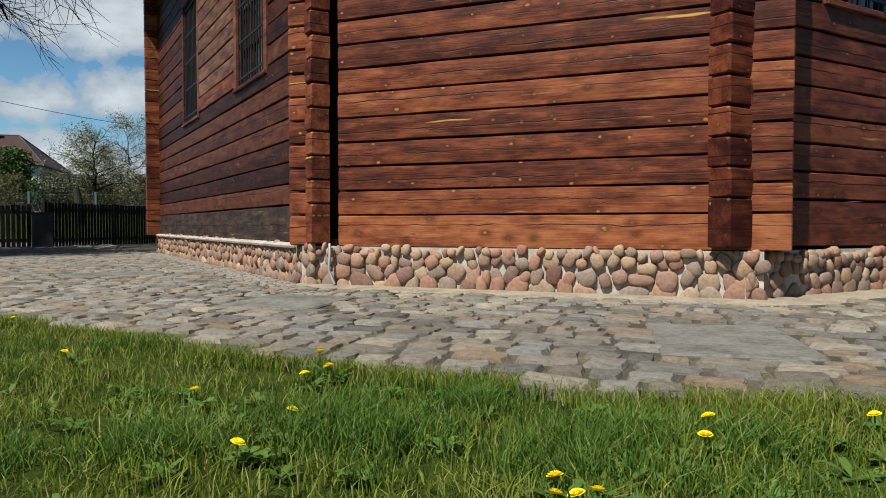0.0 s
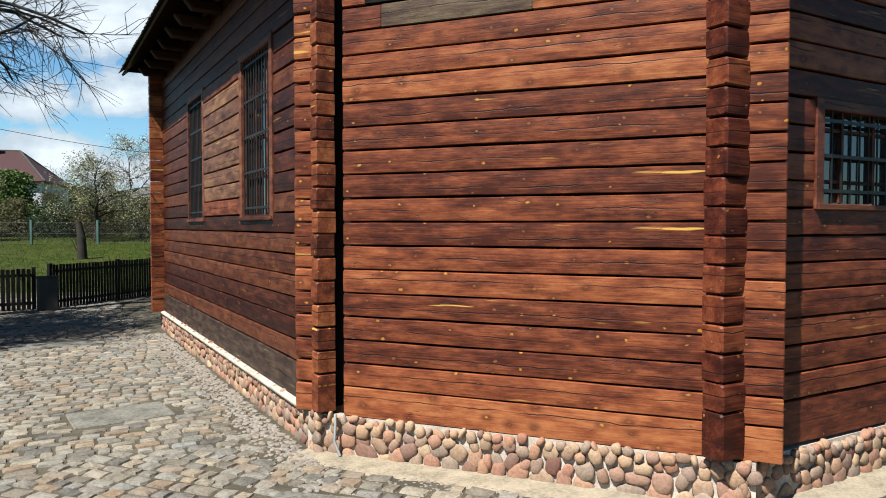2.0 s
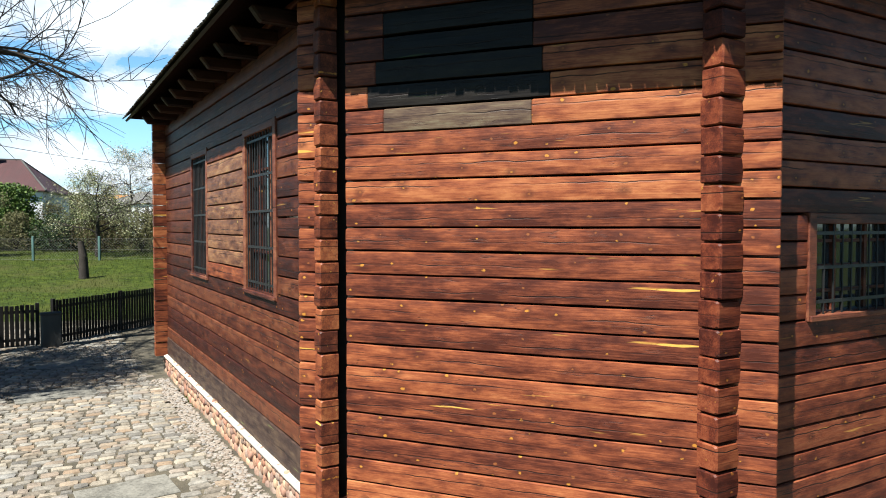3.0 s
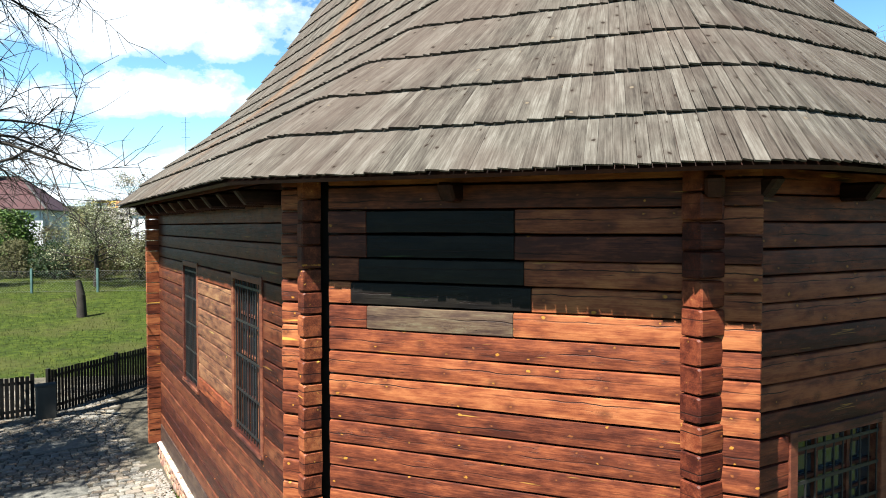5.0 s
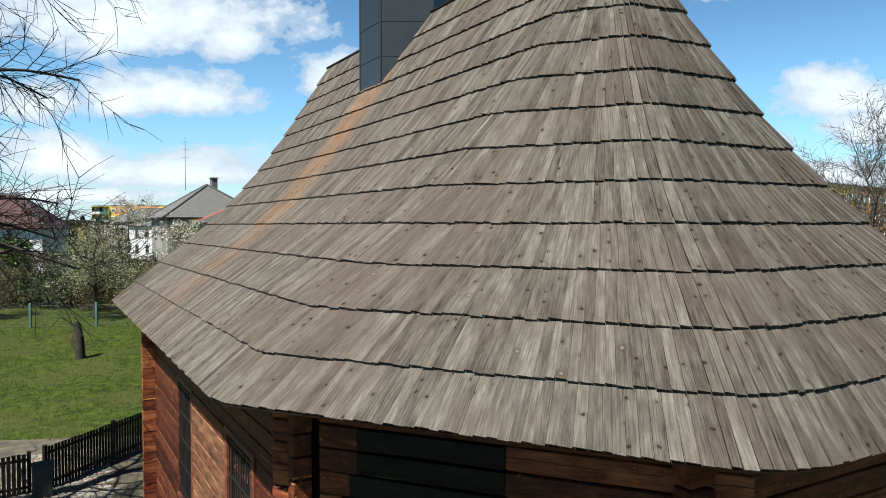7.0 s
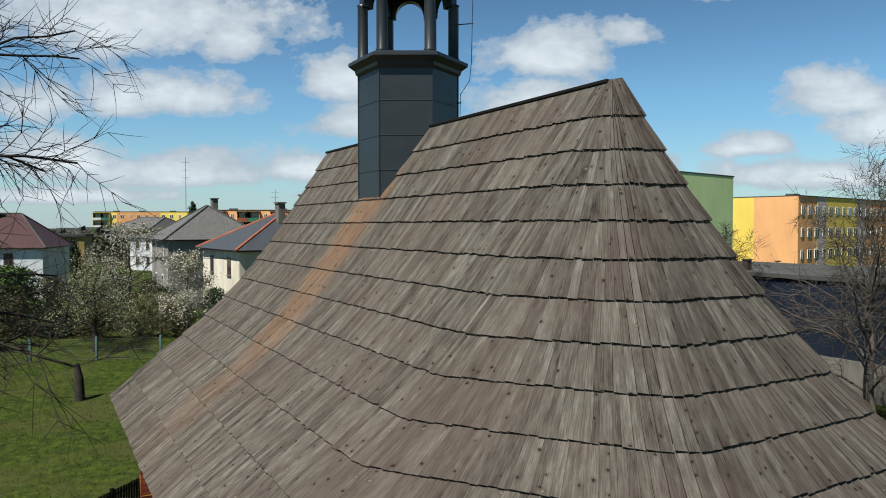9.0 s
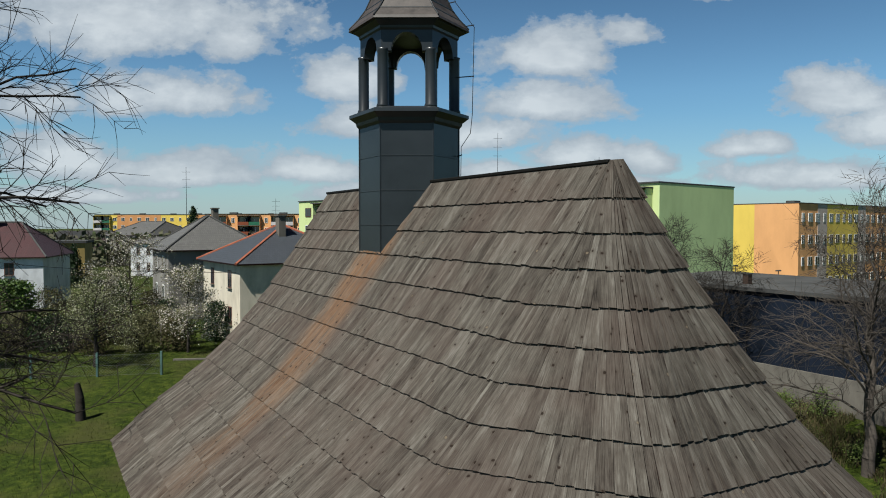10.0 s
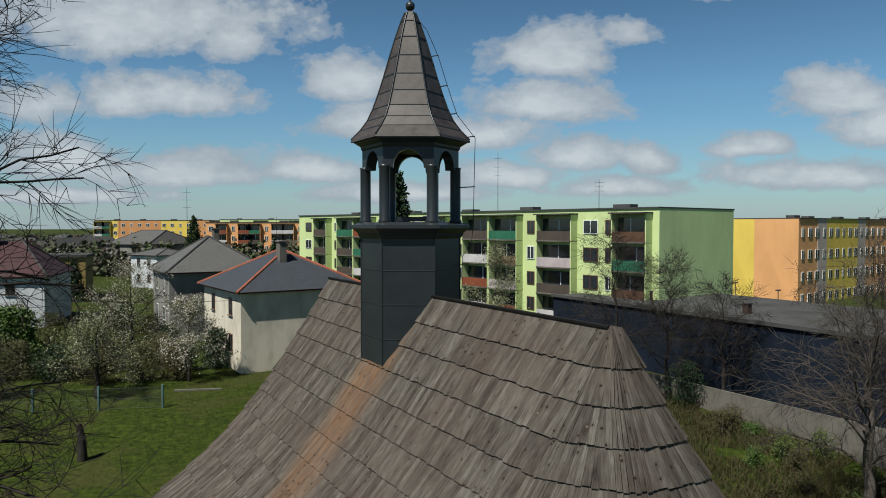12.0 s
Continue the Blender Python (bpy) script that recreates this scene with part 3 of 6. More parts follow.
def one_log(wall, m, x0, x1, z, height, material, seed, out=0.0, depth=0.2, slope=(0, 0), name="log", label="", worn=0.008):
    vs, fs = log_mesh(x1 - x0, height, depth, seed, slope, worn)
    return solid(name, vs, fs, material, wall, label, at=m @ Matrix.Translation(((x0 + x1) / 2, -out, z + height / 2)))


def log_wall(name, p, q, before, after, lift, seed, holes=(), special=None, top=6.62, dark_from=None, stub=None):
    """Courses of logs from p to q with crossing ends that run past both corners. holes: (x0, x1, z0, z1) left open."""
    m, length = wall_frame(p, q)
    wall = solid(name, [m @ Vector(c) for c in ((0, 0.09, 0.45), (length, 0.09, 0.45), (length, 0.09, 0.47), (0, 0.09, 0.47), (0, 0.2, 0.45), (length, 0.2, 0.45), (length, 0.2, 0.47), (0, 0.2, 0.47))],
                 BOX, M_LOG, chapel)
    z, k = 0.46 + (0.03 if lift else 0.0), 0
    nxt = FIRST + COURSE - 0.003 + (COURSE / 2 if lift else 0)
    rnd = random.Random(seed)
    while z < top - 0.05:
        h = min(nxt, top) - z
        spans = [(-before, length + after)]
        for x0, x1, z0, z1 in holes:
            if z + h / 2 > z0 and z + h / 2 < z1:
                spans = [s for a, b in spans for s in ((a, min(b, x0)), (max(a, x1), b)) if s[1] - s[0] > 0.02]
        for a, b in spans:
            pieces = special(k, z, a, b) if special else None
            for x0, x1, material, out in pieces or [(a, b, M_LOG_SHADED if name == "end_wall" else M_LOG, 0.0)]:
                one_log(wall, m, x0, x1, z, h, material, seed * 100 + k * 7 + int(x0 * 10), out + rnd.uniform(-0.006, 0.006))
        if stub is not None:
            one_log(wall, m, stub[0], stub[1], z, h, M_LOG, seed * 70 + k, rnd.uniform(-0.008, 0.008), worn=0.013)
        if dark_from is not None:
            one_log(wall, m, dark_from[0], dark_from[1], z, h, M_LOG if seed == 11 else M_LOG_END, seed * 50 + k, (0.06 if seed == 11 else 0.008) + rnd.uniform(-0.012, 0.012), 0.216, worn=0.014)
        z, nxt, k = nxt, nxt + COURSE, k + 1
    return wall, m


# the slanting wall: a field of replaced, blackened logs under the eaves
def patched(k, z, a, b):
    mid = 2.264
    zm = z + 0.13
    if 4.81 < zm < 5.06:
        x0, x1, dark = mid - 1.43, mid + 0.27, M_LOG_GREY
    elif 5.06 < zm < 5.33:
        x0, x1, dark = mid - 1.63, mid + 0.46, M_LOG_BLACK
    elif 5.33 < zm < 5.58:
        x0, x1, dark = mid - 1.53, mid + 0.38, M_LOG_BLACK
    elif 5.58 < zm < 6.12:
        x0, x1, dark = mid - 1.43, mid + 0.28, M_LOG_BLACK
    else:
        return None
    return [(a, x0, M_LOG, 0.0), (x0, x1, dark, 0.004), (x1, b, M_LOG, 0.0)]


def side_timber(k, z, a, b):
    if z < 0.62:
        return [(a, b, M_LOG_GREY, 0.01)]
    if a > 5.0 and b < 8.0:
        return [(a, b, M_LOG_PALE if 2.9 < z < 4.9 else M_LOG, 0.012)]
    return [(a, b, M_LOG_SIDE_SHADED, 0.0)]


# the long side is laid from its far end to the near corner
SIDE_LEN = END_U - CORNER_LA[0]
WIN_NEAR, WIN_FAR = (9.32, 11.02), (13.76, 15.34)
side_holes = [(END_U - w[1], END_U - w[0], 2.74, 5.22) for w in (WIN_NEAR, WIN_FAR)]
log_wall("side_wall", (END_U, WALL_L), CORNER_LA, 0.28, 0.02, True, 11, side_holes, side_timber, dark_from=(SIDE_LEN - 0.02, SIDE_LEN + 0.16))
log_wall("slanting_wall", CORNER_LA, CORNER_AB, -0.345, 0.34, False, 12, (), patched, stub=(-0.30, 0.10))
mA, _ = wall_frame(CORNER_LA, CORNER_AB)
# added black sheet behind the corner slot; its colour stands for the slot's shade
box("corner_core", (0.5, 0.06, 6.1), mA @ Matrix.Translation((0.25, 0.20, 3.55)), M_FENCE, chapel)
END_HOLE = (6.52 - 5.48, 8.24 - 5.48, 2.82, 3.86)
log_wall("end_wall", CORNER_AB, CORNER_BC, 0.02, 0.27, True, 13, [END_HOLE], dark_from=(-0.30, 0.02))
log_wall("rear_slanting_wall", CORNER_BC, CORNER_CR, 0.3, 0.3, False, 14)


# the walls that are never faced: plain boarded, they close the building
def plain_wall(name, p, q):
    m, length = wall_frame(p, q)
    box(name, (length, 0.2, 6.16), m @ Matrix.Translation((length / 2, 0.1, 0.46 + 3.08)), M_LOG, chapel)


plain_wall("rear_side_wall", CORNER_CR, (END_U, 2 * AXIS - WALL_L))
log_wall("gable_wall", (END_U, 2 * AXIS - WALL_L), (END_U, WALL_L), 0.3, 0.30, False, 15)
box("chapel_floor", (11.0, 9.0, 0.1), Matrix.Translation(W(13, AXIS, 0.5)) @ pose(0, 0, 0, 0, 0, 120), M_BOARD, chapel)


# ---- chapel: fieldstone plinth ----
def stone_mesh(seed):
    rnd = random.Random(seed)
    bm = bmesh.new()
    bmesh.ops.create_icosphere(bm, subdivisions=2, radius=0.5)
    ax = rnd.uniform(0.8, 1.2)
    for v in bm.verts:
        c = v.co.copy()
        k = 1 + 0.22 * noise.noise(c * 1.7 + Vector((seed * 3.1, 0, 0)))
        for e in range(3):
            c[e] = math.copysign(abs(c[e] * 2) ** 0.68 / 2, c[e])
        v.co = Vector((c.x * ax, c.y, c.z / ax)) * k
    me = bpy.data.meshes.new("plinth_stone")
    bm.to_mesh(me)
    bm.free()
    me.materials.append(M_STONE)
    me.polygons.foreach_set("use_smooth", [True] * len(me.polygons))
    return me


STONES = [stone_mesh(i) for i in range(14)]


def join_copies(name, placed, material, parent, label, kind="stuff", smooth=True):
    """Many small pieces as one mesh: placed is (mesh, matrix) pairs."""
    vs, fs = [], []
    cache = {}
    for me, m in placed:
        if me.name not in cache:
            co = np.empty(len(me.vertices) * 3)
            me.vertices.foreach_get("co", co)
            cache[me.name] = (co.reshape(-1, 3), [tuple(p.vertices) for p in me.polygons])
        co, polys = cache[me.name]
        mm = np.array(m)
        base = len(vs)
        vs.extend((co @ mm[:3, :3].T + mm[:3, 3]).tolist())
        fs.extend([tuple(i + base for i in p) for p in polys])
    return tagged(solid(name, vs, fs, material, parent, label, smooth=smooth), kind=kind)


loose_stones = []
STONE_COUNT = [0]


def plinth(p, q, ext0, ext1, seed, near):
    m, length = wall_frame(p, q)
    x0, x1 = -ext0, length + ext1
    vs = [m @ Vector(c) for c in ((x0, -0.04, -0.2), (x1, -0.04, -0.2), (x1, -0.01, 0.47), (x0, -0.01, 0.47), (x0, 0.3, -0.2), (x1, 0.3, -0.2), (x1, 0.3, 0.47), (x0, 0.3, 0.47))]
    body = solid("plinth", vs, BOX, M_MORTAR, chapel, "pink and grey fieldstones set in pale lime mortar")
    rnd = random.Random(seed)
    rows = ((0.06, 0.20), (0.205, 0.165), (0.33, 0.135), (0.425, 0.10))
    for r, (zc, size) in enumerate(rows):
        x = x0 + rnd.uniform(0, 0.1)
        while x < x1 - 0.04:
            w = size * rnd.uniform(0.55, 1.4)
            h = size * rnd.uniform(0.85, 1.2)
            if rnd.random() > 0.035:
                at = m @ Matrix.Translation((x + w / 2, -0.030, zc + rnd.uniform(-0.035, 0.035))) @ pose(0, 0, 0, 0, rnd.uniform(-40, 40), 0)
                at = at @ Matrix.Diagonal((w * 0.97, 0.085 * rnd.uniform(0.8, 1.4), h, 1))
                me = STONES[rnd.randrange(14)]
                if near and STONE_COUNT[0] < 300:
                    share("plinth_stone", me, body, at)
                    STONE_COUNT[0] += 1
                else:
                    loose_stones.append((me, at))
            x += w + rnd.uniform(0.0, 0.014)
    return body


plinth(CORNER_LA, CORNER_AB, 0.12, 0.12, 1, True)
plinth(CORNER_AB, CORNER_BC, 0.08, 0.08, 2, True)
plinth_side = plinth((END_U + 0.2, WALL_L), CORNER_LA, 0.0, 0.1, 3, False)
plinth(CORNER_BC, CORNER_CR, 0.1, 0.1, 4, False)
plinth(CORNER_CR, (END_U, 2 * AXIS - WALL_L), 0.1, 0.2, 5, False)
ledge_m, ledge_len = wall_frame((END_U, WALL_L), CORNER_LA)
box("mortar_ledge", (ledge_len - 0.35, 0.10, 0.045), ledge_m @ Matrix.Translation((ledge_len / 2 - 0.2, -0.055, 0.465)) @ pose(0, 0, 0, 16, 0, 0), M_MORTAR, chapel, "pale sloping mortar ledge", 0.01)
join_copies("plinth_rubble", loose_stones, M_STONE, plinth_side, "rounded fieldstones along the long side")

# ---- chapel: shingle roof ----
RIDGE_END = 18.75
EAVE = [(19.45, 1.85), (7.59, 1.85), (3.06, 5.15), (3.15, 11.0), (7.59, 2 * AXIS - 1.85), (19.45, 2 * AXIS - 1.85)]
TOPS = [(RIDGE_END, AXIS), (7.5, AXIS), (7.45, AXIS), (7.3, 7.42), (7.4, 7.42), (RIDGE_END, AXIS)]
INWARD = (0, 0.095, 0.20, 0.312, 0.415, 0.505, 0.583, 0.655, 0.72, 0.78, 0.837, 0.893, 0.947, 0.997)
EAVE_Z, ROW = 6.47, 0.4854


def roof_line(k):
    """The plan of course k as a polyline with rounded hips: pairs of place and run along the slope."""
    f = INWARD[k]
    c = [Vector((a[0] + (b[0] - a[0]) * f, a[1] + (b[1] - a[1]) * f)) for a, b in zip(EAVE, TOPS)]
    out = [c[0]]
    for i in range(1, 5):
        a, b, d = c[i - 1], c[i], c[i + 1]
        r = (0.14 if i in (1, 4) else 0.55) * (1 - f) + 0.12 * min(1, (1 - f) * 8)
        la, ld = (a - b).length, (d - b).length
        p, q = b + (a - b) * min(r / max(la, 1e-6), 0.4), b + (d - b) * min(r / max(ld, 1e-6), 0.4)
        for s in range(7):
            t = s / 6
            out.append(p * (1 - t) ** 2 + b * 2 * t * (1 - t) + q * t * t)
    out.append(c[5])
    return out


LINES = [roof_line(k) for k in range(14)]
CHUNKS = len(LINES[0]) - 1


def build_roof():
    z_of = [EAVE_Z + ROW * k for k in range(14)]
    # boarding under the shingles
    vs, fs = [], []
    for k in range(14):
        for p in LINES[k]:
            vs.append(W(p.x, p.y, z_of[k] - 0.035))
    w = CHUNKS + 1
    for k in range(13):
        for i in range(CHUNKS):
            fs.append((k * w + i, (k + 1) * w + i, (k + 1) * w + i + 1, k * w + i + 1))
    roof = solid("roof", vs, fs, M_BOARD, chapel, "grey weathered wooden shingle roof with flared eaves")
    th = roof.modifiers.new("thickness", "SOLIDIFY")
    th.thickness, th.offset = 0.05, 1.0
    rnd = random.Random(5)
    av, af, auv, count = [], [], [], 0
    for k in range(13):
        lo, hi = LINES[k], LINES[k + 1]
        for i in range(CHUNKS):
            a0, a1 = W(lo[i].x, lo[i].y, z_of[k]), W(lo[i + 1].x, lo[i + 1].y, z_of[k])
            b0, b1 = W(hi[i].x, hi[i].y, z_of[k + 1]), W(hi[i + 1].x, hi[i + 1].y, z_of[k + 1])
            width = (a1 - a0).length
            if width < 0.015:
                continue
            n = max(1, round(width / 0.115))
            cuts = [0.0] + sorted((j + rnd.uniform(-0.2, 0.2)) / n for j in range(1, n)) + [1.0]
            mid_u, mid_v = (lo[i].x + lo[i + 1].x) / 2, (lo[i].y + lo[i + 1].y) / 2
            for j in range(n):
                s, t = cuts[j], cuts[j + 1]
                p0, p1, q0, q1 = a0.lerp(a1, s), a0.lerp(a1, t), b0.lerp(b1, s), b0.lerp(b1, t)
                nor = (p1 - p0).cross(q0 - p0 + q1 - p1 + Vector((0, 0, 1e-4))).normalized()
                if nor.z < 0:
                    nor = -nor
                gap = (p1 - p0) * min(0.035, 0.0019 / max((p1 - p0).length, 1e-4))
                down = ((p0 - q0) + (p1 - q1)) * 0.5
                slip = rnd.uniform(0.030, 0.055) * down.normalized()
                lift, tw = 0.048 + rnd.uniform(-0.005, 0.008), rnd.uniform(0.004, 0.011)
                over = (q0 - p0) * 0.08
                c = [p0 + gap + slip + nor * (lift + tw), p1 - gap + slip + nor * (lift - tw), q1 - gap + over + nor * 0.010, q0 + gap + over + nor * 0.010]
                low = [c[0] - nor * 0.021, c[1] - nor * 0.021, c[2] - nor * 0.02, c[3] - nor * 0.02]
                verts = low + c
                ln = down.length
                wd = (p1 - p0).length
                flat = [(0, 0), (wd, 0), (wd, ln), (0, ln)]
                fuv = []
                for f in BOX:
                    for vi in f:
                        fuv.append(flat[vi % 4])
                if k < 4 and 3.1 < mid_v < 5.6 and mid_u < 7.0 and count < 300:
                    solid("shingle", verts, BOX, M_SHINGLE, roof, uvs=fuv)
                    count += 1
                else:
                    base = len(av)
                    av.extend(verts)
                    af.extend([tuple(x + base for x in f) for f in BOX])
                    auv.extend(fuv)
    tagged(solid("shingle_cover", av, af, M_SHINGLE, roof, "split wooden shingles in thirteen courses", auv), kind="stuff")
    # ridge: the sunny courses stand up past the other side
    a, b = W(7.5, AXIS - 0.02, EAVE_Z + 13 * ROW + 0.025), W(RIDGE_END + 0.05, AXIS - 0.02, EAVE_Z + 13 * ROW + 0.025)
    bm = bmesh.new()
    add_box(bm, ((b - a).length, 0.08, 0.055), Matrix.Translation((a + b) / 2) @ pose(0, 0, 0, 0, 0, 120), 0.01)
    part("ridge_board", bm, M_FENCE, roof, "blackened ridge board")
    # boarded gable at the far end
    g = [W(RIDGE_END + 0.1, p.y, EAVE_Z + ROW * k - 0.06) for k in range(14) for p in (LINES[k][0],)]
    h = [W(RIDGE_END + 0.1, p.y, EAVE_Z + ROW * k - 0.06) for k in range(14) for p in (LINES[k][-1],)]
    vs = [p for pair in zip(g, h) for p in pair]
    gable = solid("gable_boarding", vs, [(2 * k, 2 * k + 1, 2 * k + 3, 2 * k + 2) for k in range(13)], M_BOARD, chapel, "dark boarded gable")
    gable.modifiers.new("thickness", "SOLIDIFY").thickness = 0.06
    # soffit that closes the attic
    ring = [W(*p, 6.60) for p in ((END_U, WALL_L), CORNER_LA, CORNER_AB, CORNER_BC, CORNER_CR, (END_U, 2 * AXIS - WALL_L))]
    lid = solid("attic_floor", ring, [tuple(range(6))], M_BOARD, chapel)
    lid.modifiers.new("thickness", "SOLIDIFY").thickness = 0.05
    return roof


roof = build_roof()


# rafter feet and wall plate under the eaves
def rafters():
    def foot(u, v, nu, nv, reach):
        d = (EU * nu + EV * nv).normalized()
        a = W(u, v, 6.30) - d * 0.15
        m = Matrix((d, Vector((0, 0, 1)).cross(d), (0, 0, 1))).transposed().to_4x4()
        bm = bmesh.new()
        add_box(bm, (reach + 0.15, 0.17, 0.19), Matrix.Translation(((reach + 0.15) / 2, 0, 0)), 0.03)
        for vert in bm.verts:
            if vert.co.x > reach and vert.co.z < 0:
                vert.co.x -= 0.10
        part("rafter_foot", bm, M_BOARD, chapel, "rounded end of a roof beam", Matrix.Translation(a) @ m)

    u = 8.3
    while u < END_U:
        foot(u, WALL_L, 0, -1, 0.62)
        u += 0.98
    for s in (0.42, 0.985):
        foot(CORNER_LA[0] + (CORNER_AB[0] - CORNER_LA[0]) * s, CORNER_LA[1] + (CORNER_AB[1] - CORNER_LA[1]) * s, -0.615, -0.788, 0.36)
    for v in (5.75, 7.37, 9.0):
        foot(4.06, v, -1, 0, 0.40)


rafters()


# ---- chapel: windows with iron grilles ----
def grille_window(p, q, x0, x1, z0, z1, cols, rows, name="window"):
    m, _ = wall_frame(p, q)
    xm, zm, w, h = (x0 + x1) / 2, (z0 + z1) / 2, x1 - x0, z1 - z0
    win = box(name, (w, 0.02, h), m @ Matrix.Translation((xm, 0.13, zm)), M_PANE, chapel, "tall dark window behind an iron grille")
    for x, ww in ((x0 + 0.04, 0.13), (x1 - 0.04, 0.13)):
        box("jamb", (ww, 0.15, h + 0.06), m @ Matrix.Translation((x, 0.045, zm)), M_FRAME, win, bevel=0.008)
    box("lintel", (w - 0.16, 0.15, 0.11), m @ Matrix.Translation((xm, 0.045, z1 - 0.03)), M_FRAME, win, bevel=0.008)
    box("sill", (w + 0.02, 0.2, 0.06), m @ Matrix.Translation((xm, 0.045, z0 + 0.0)), M_FRAME, win, "grey weathered sill", bevel=0.008)
    for i in range(1, 3):
        box("mullion", (0.05, 0.05, h - 0.1), m @ Matrix.Translation((x0 + w * i / 3, 0.10, zm)), M_FRAME, win)
    for i in range(1, 4):
        box("glazing_bar", (w - 0.2, 0.04, 0.035), m @ Matrix.Translation((xm, 0.105, z0 + h * i / 4)), M_FRAME, win)
    for i in range(cols):
        x = x0 + 0.13 + (w - 0.26) * i / (cols - 1)
        bm = bmesh.new()
        add_tube(bm, (x, 0.015, z0 + 0.03), (x, 0.015, z1 - 0.07), 0.011, 0.011, 6)
        part("iron_bar", bm, M_IRON, win, at=m)
    for i in range(rows):
        z = z0 + 0.16 + (h - 0.34) * i / max(rows - 1, 1)
        box("cross_bar", (w - 0.16, 0.012, 0.035), m @ Matrix.Translation((xm, 0.012, z)), M_IRON, win)


for a, b in (WIN_NEAR, WIN_FAR):
    grille_window((END_U, WALL_L), CORNER_LA, END_U - b, END_U - a, 2.74, 5.22, 11, 5)
grille_window(CORNER_AB, CORNER_BC, *END_HOLE, 10, 3)


# ---- chapel: bell turret ----
def belfry():
    cx, cy = W(13.79, AXIS).x, W(13.79, AXIS).y
    at = Matrix.Translation((cx, cy, 0))
    R = 1.09
    body = lathe("bell_turret", ((R, 10.6), (R, 14.02)), 6, M_SHEET, chapel, "dark grey sheet-metal hexagonal turret", at=at)
    for z in (11.9, 12.62, 13.34):
        lathe("sheet_seam", ((R + 0.002, z - 0.008), (R + 0.010, z - 0.004), (R + 0.010, z + 0.004), (R + 0.002, z + 0.008)), 6, M_SHEET, body, at=at)
    for k in range(6):
        a = k * math.pi / 3
        tube("corner_seam", (cx + (R + 0.004) * math.cos(a), cy + (R + 0.004) * math.sin(a), 10.9), (cx + (R + 0.004) * math.cos(a), cy + (R + 0.004) * math.sin(a), 14.02), 0.014, 0.014, M_SHEET, body, sides=6)
    lathe("lower_cornice", ((R + 0.01, 14.00), (R + 0.06, 14.05), (R + 0.08, 14.12), (R + 0.19, 14.20), (R + 0.22, 14.22), (R + 0.22, 14.29), (R + 0.02, 14.35), (0.2, 14.36)), 6, M_SHEET, body, at=at)
    C = 0.99
    for k in range(6):
        a = k * math.pi / 3
        x, y = cx + C * math.cos(a), cy + C * math.sin(a)
        col = lathe("column", ((0.135, 14.33), (0.135, 14.38), (0.115, 14.42), (0.115, 15.50), (0.13, 15.54)), 14, M_SHEET, body, at=Matrix.Translation((x, y, 0)), smooth=False)
        col.data.polygons.foreach_set("use_smooth", [len(p.vertices) == 4 for p in col.data.polygons])
    # arched panels between the columns
    for k in range(6):
        a0, a1 = k * math.pi / 3, (k + 1) * math.pi / 3
        p, q = Vector((cx + 1.06 * math.cos(a0), cy + 1.06 * math.sin(a0), 0)), Vector((cx + 1.06 * math.cos(a1), cy + 1.06 * math.sin(a1), 0))
        d = (q - p).normalized()
        nrm = Vector((d.y, -d.x, 0))
        half = (q - p).length / 2
        top, foot, rad = 15.93, 15.49, half - 0.21
        pts = [(-half, top), (-half, foot), (-rad, foot)]
        for i in range(13):
            t = math.pi * (1 - i / 12)
            pts.append((rad * math.cos(t), foot + 0.02 + 0.36 * math.sin(t)))
        pts += [(rad, foot), (half, foot), (half, top)]
        cen = (p + q) / 2
        outer = [cen + d * x + nrm * 0.0 + Vector((0, 0, z)) for x, z in pts]
        inner = [v - nrm * 0.22 for v in outer]
        n = len(pts)
        fs = []
        # strips from the curve up to the straight top
        tops_o = [cen + d * x + Vector((0, 0, top)) for x, z in pts]
        tops_i = [v - nrm * 0.22 for v in tops_o]
        vs = outer + inner + tops_o + tops_i
        for i in range(n - 1):
            fs += [(i, i + 1, 2 * n + i + 1, 2 * n + i), (n + i + 1, n + i, 3 * n + i, 3 * n + i + 1), (i + 1, i, n + i, n + i + 1)]
        solid("arch_panel", vs, fs, M_SHEET, body)
    lathe("upper_cornice", ((1.05, 15.90), (1.09, 15.95), (1.10, 16.0), (1.20, 16.06), (1.24, 16.08), (1.24, 16.13), (0.3, 16.14)), 6, M_SHEET, body, at=at)
    rings = ((1.32, 16.10), (1.30, 16.16), (1.10, 16.36), (0.94, 16.57), (0.82, 16.82), (0.70, 17.15), (0.58, 17.52), (0.46, 17.93), (0.33, 18.35), (0.20, 18.72), (0.11, 18.93), (0.06, 18.96))
    spire = lathe("spire", rings, 6, M_SPIRE, body, "slender rust-streaked sheet-metal spire", at=at)
    for r, z in rings[2:10]:
        lathe("sheet_seam", ((r + 0.012, z - 0.01), (r + 0.014, z), (r + 0.004, z + 0.014)), 6, M_SHEET, spire, at=at)
    for k in range(6):
        a = k * math.pi / 3
        wire("hip_roll", [(cx + (r + 0.008) * math.cos(a), cy + (r + 0.008) * math.sin(a), z) for r, z in rings[1:11]], 0.018, M_SHEET, spire)
    bm = bmesh.new()
    bmesh.ops.create_uvsphere(bm, u_segments=16, v_segments=10, radius=0.105, matrix=Matrix.Translation((cx, cy, 19.07)))
    part("ball_finial", bm, M_SHEET, spire, smooth=True)
    tube("finial_rod", (cx, cy, 19.15), (cx, cy, 19.9), 0.025, 0.02, M_SHEET, spire)
    # bell stool seen through the arches
    box("bell_stool", (0.75, 0.5, 0.10), Matrix.Translation((cx + 0.1, cy, 14.42)), M_SHEET, body)
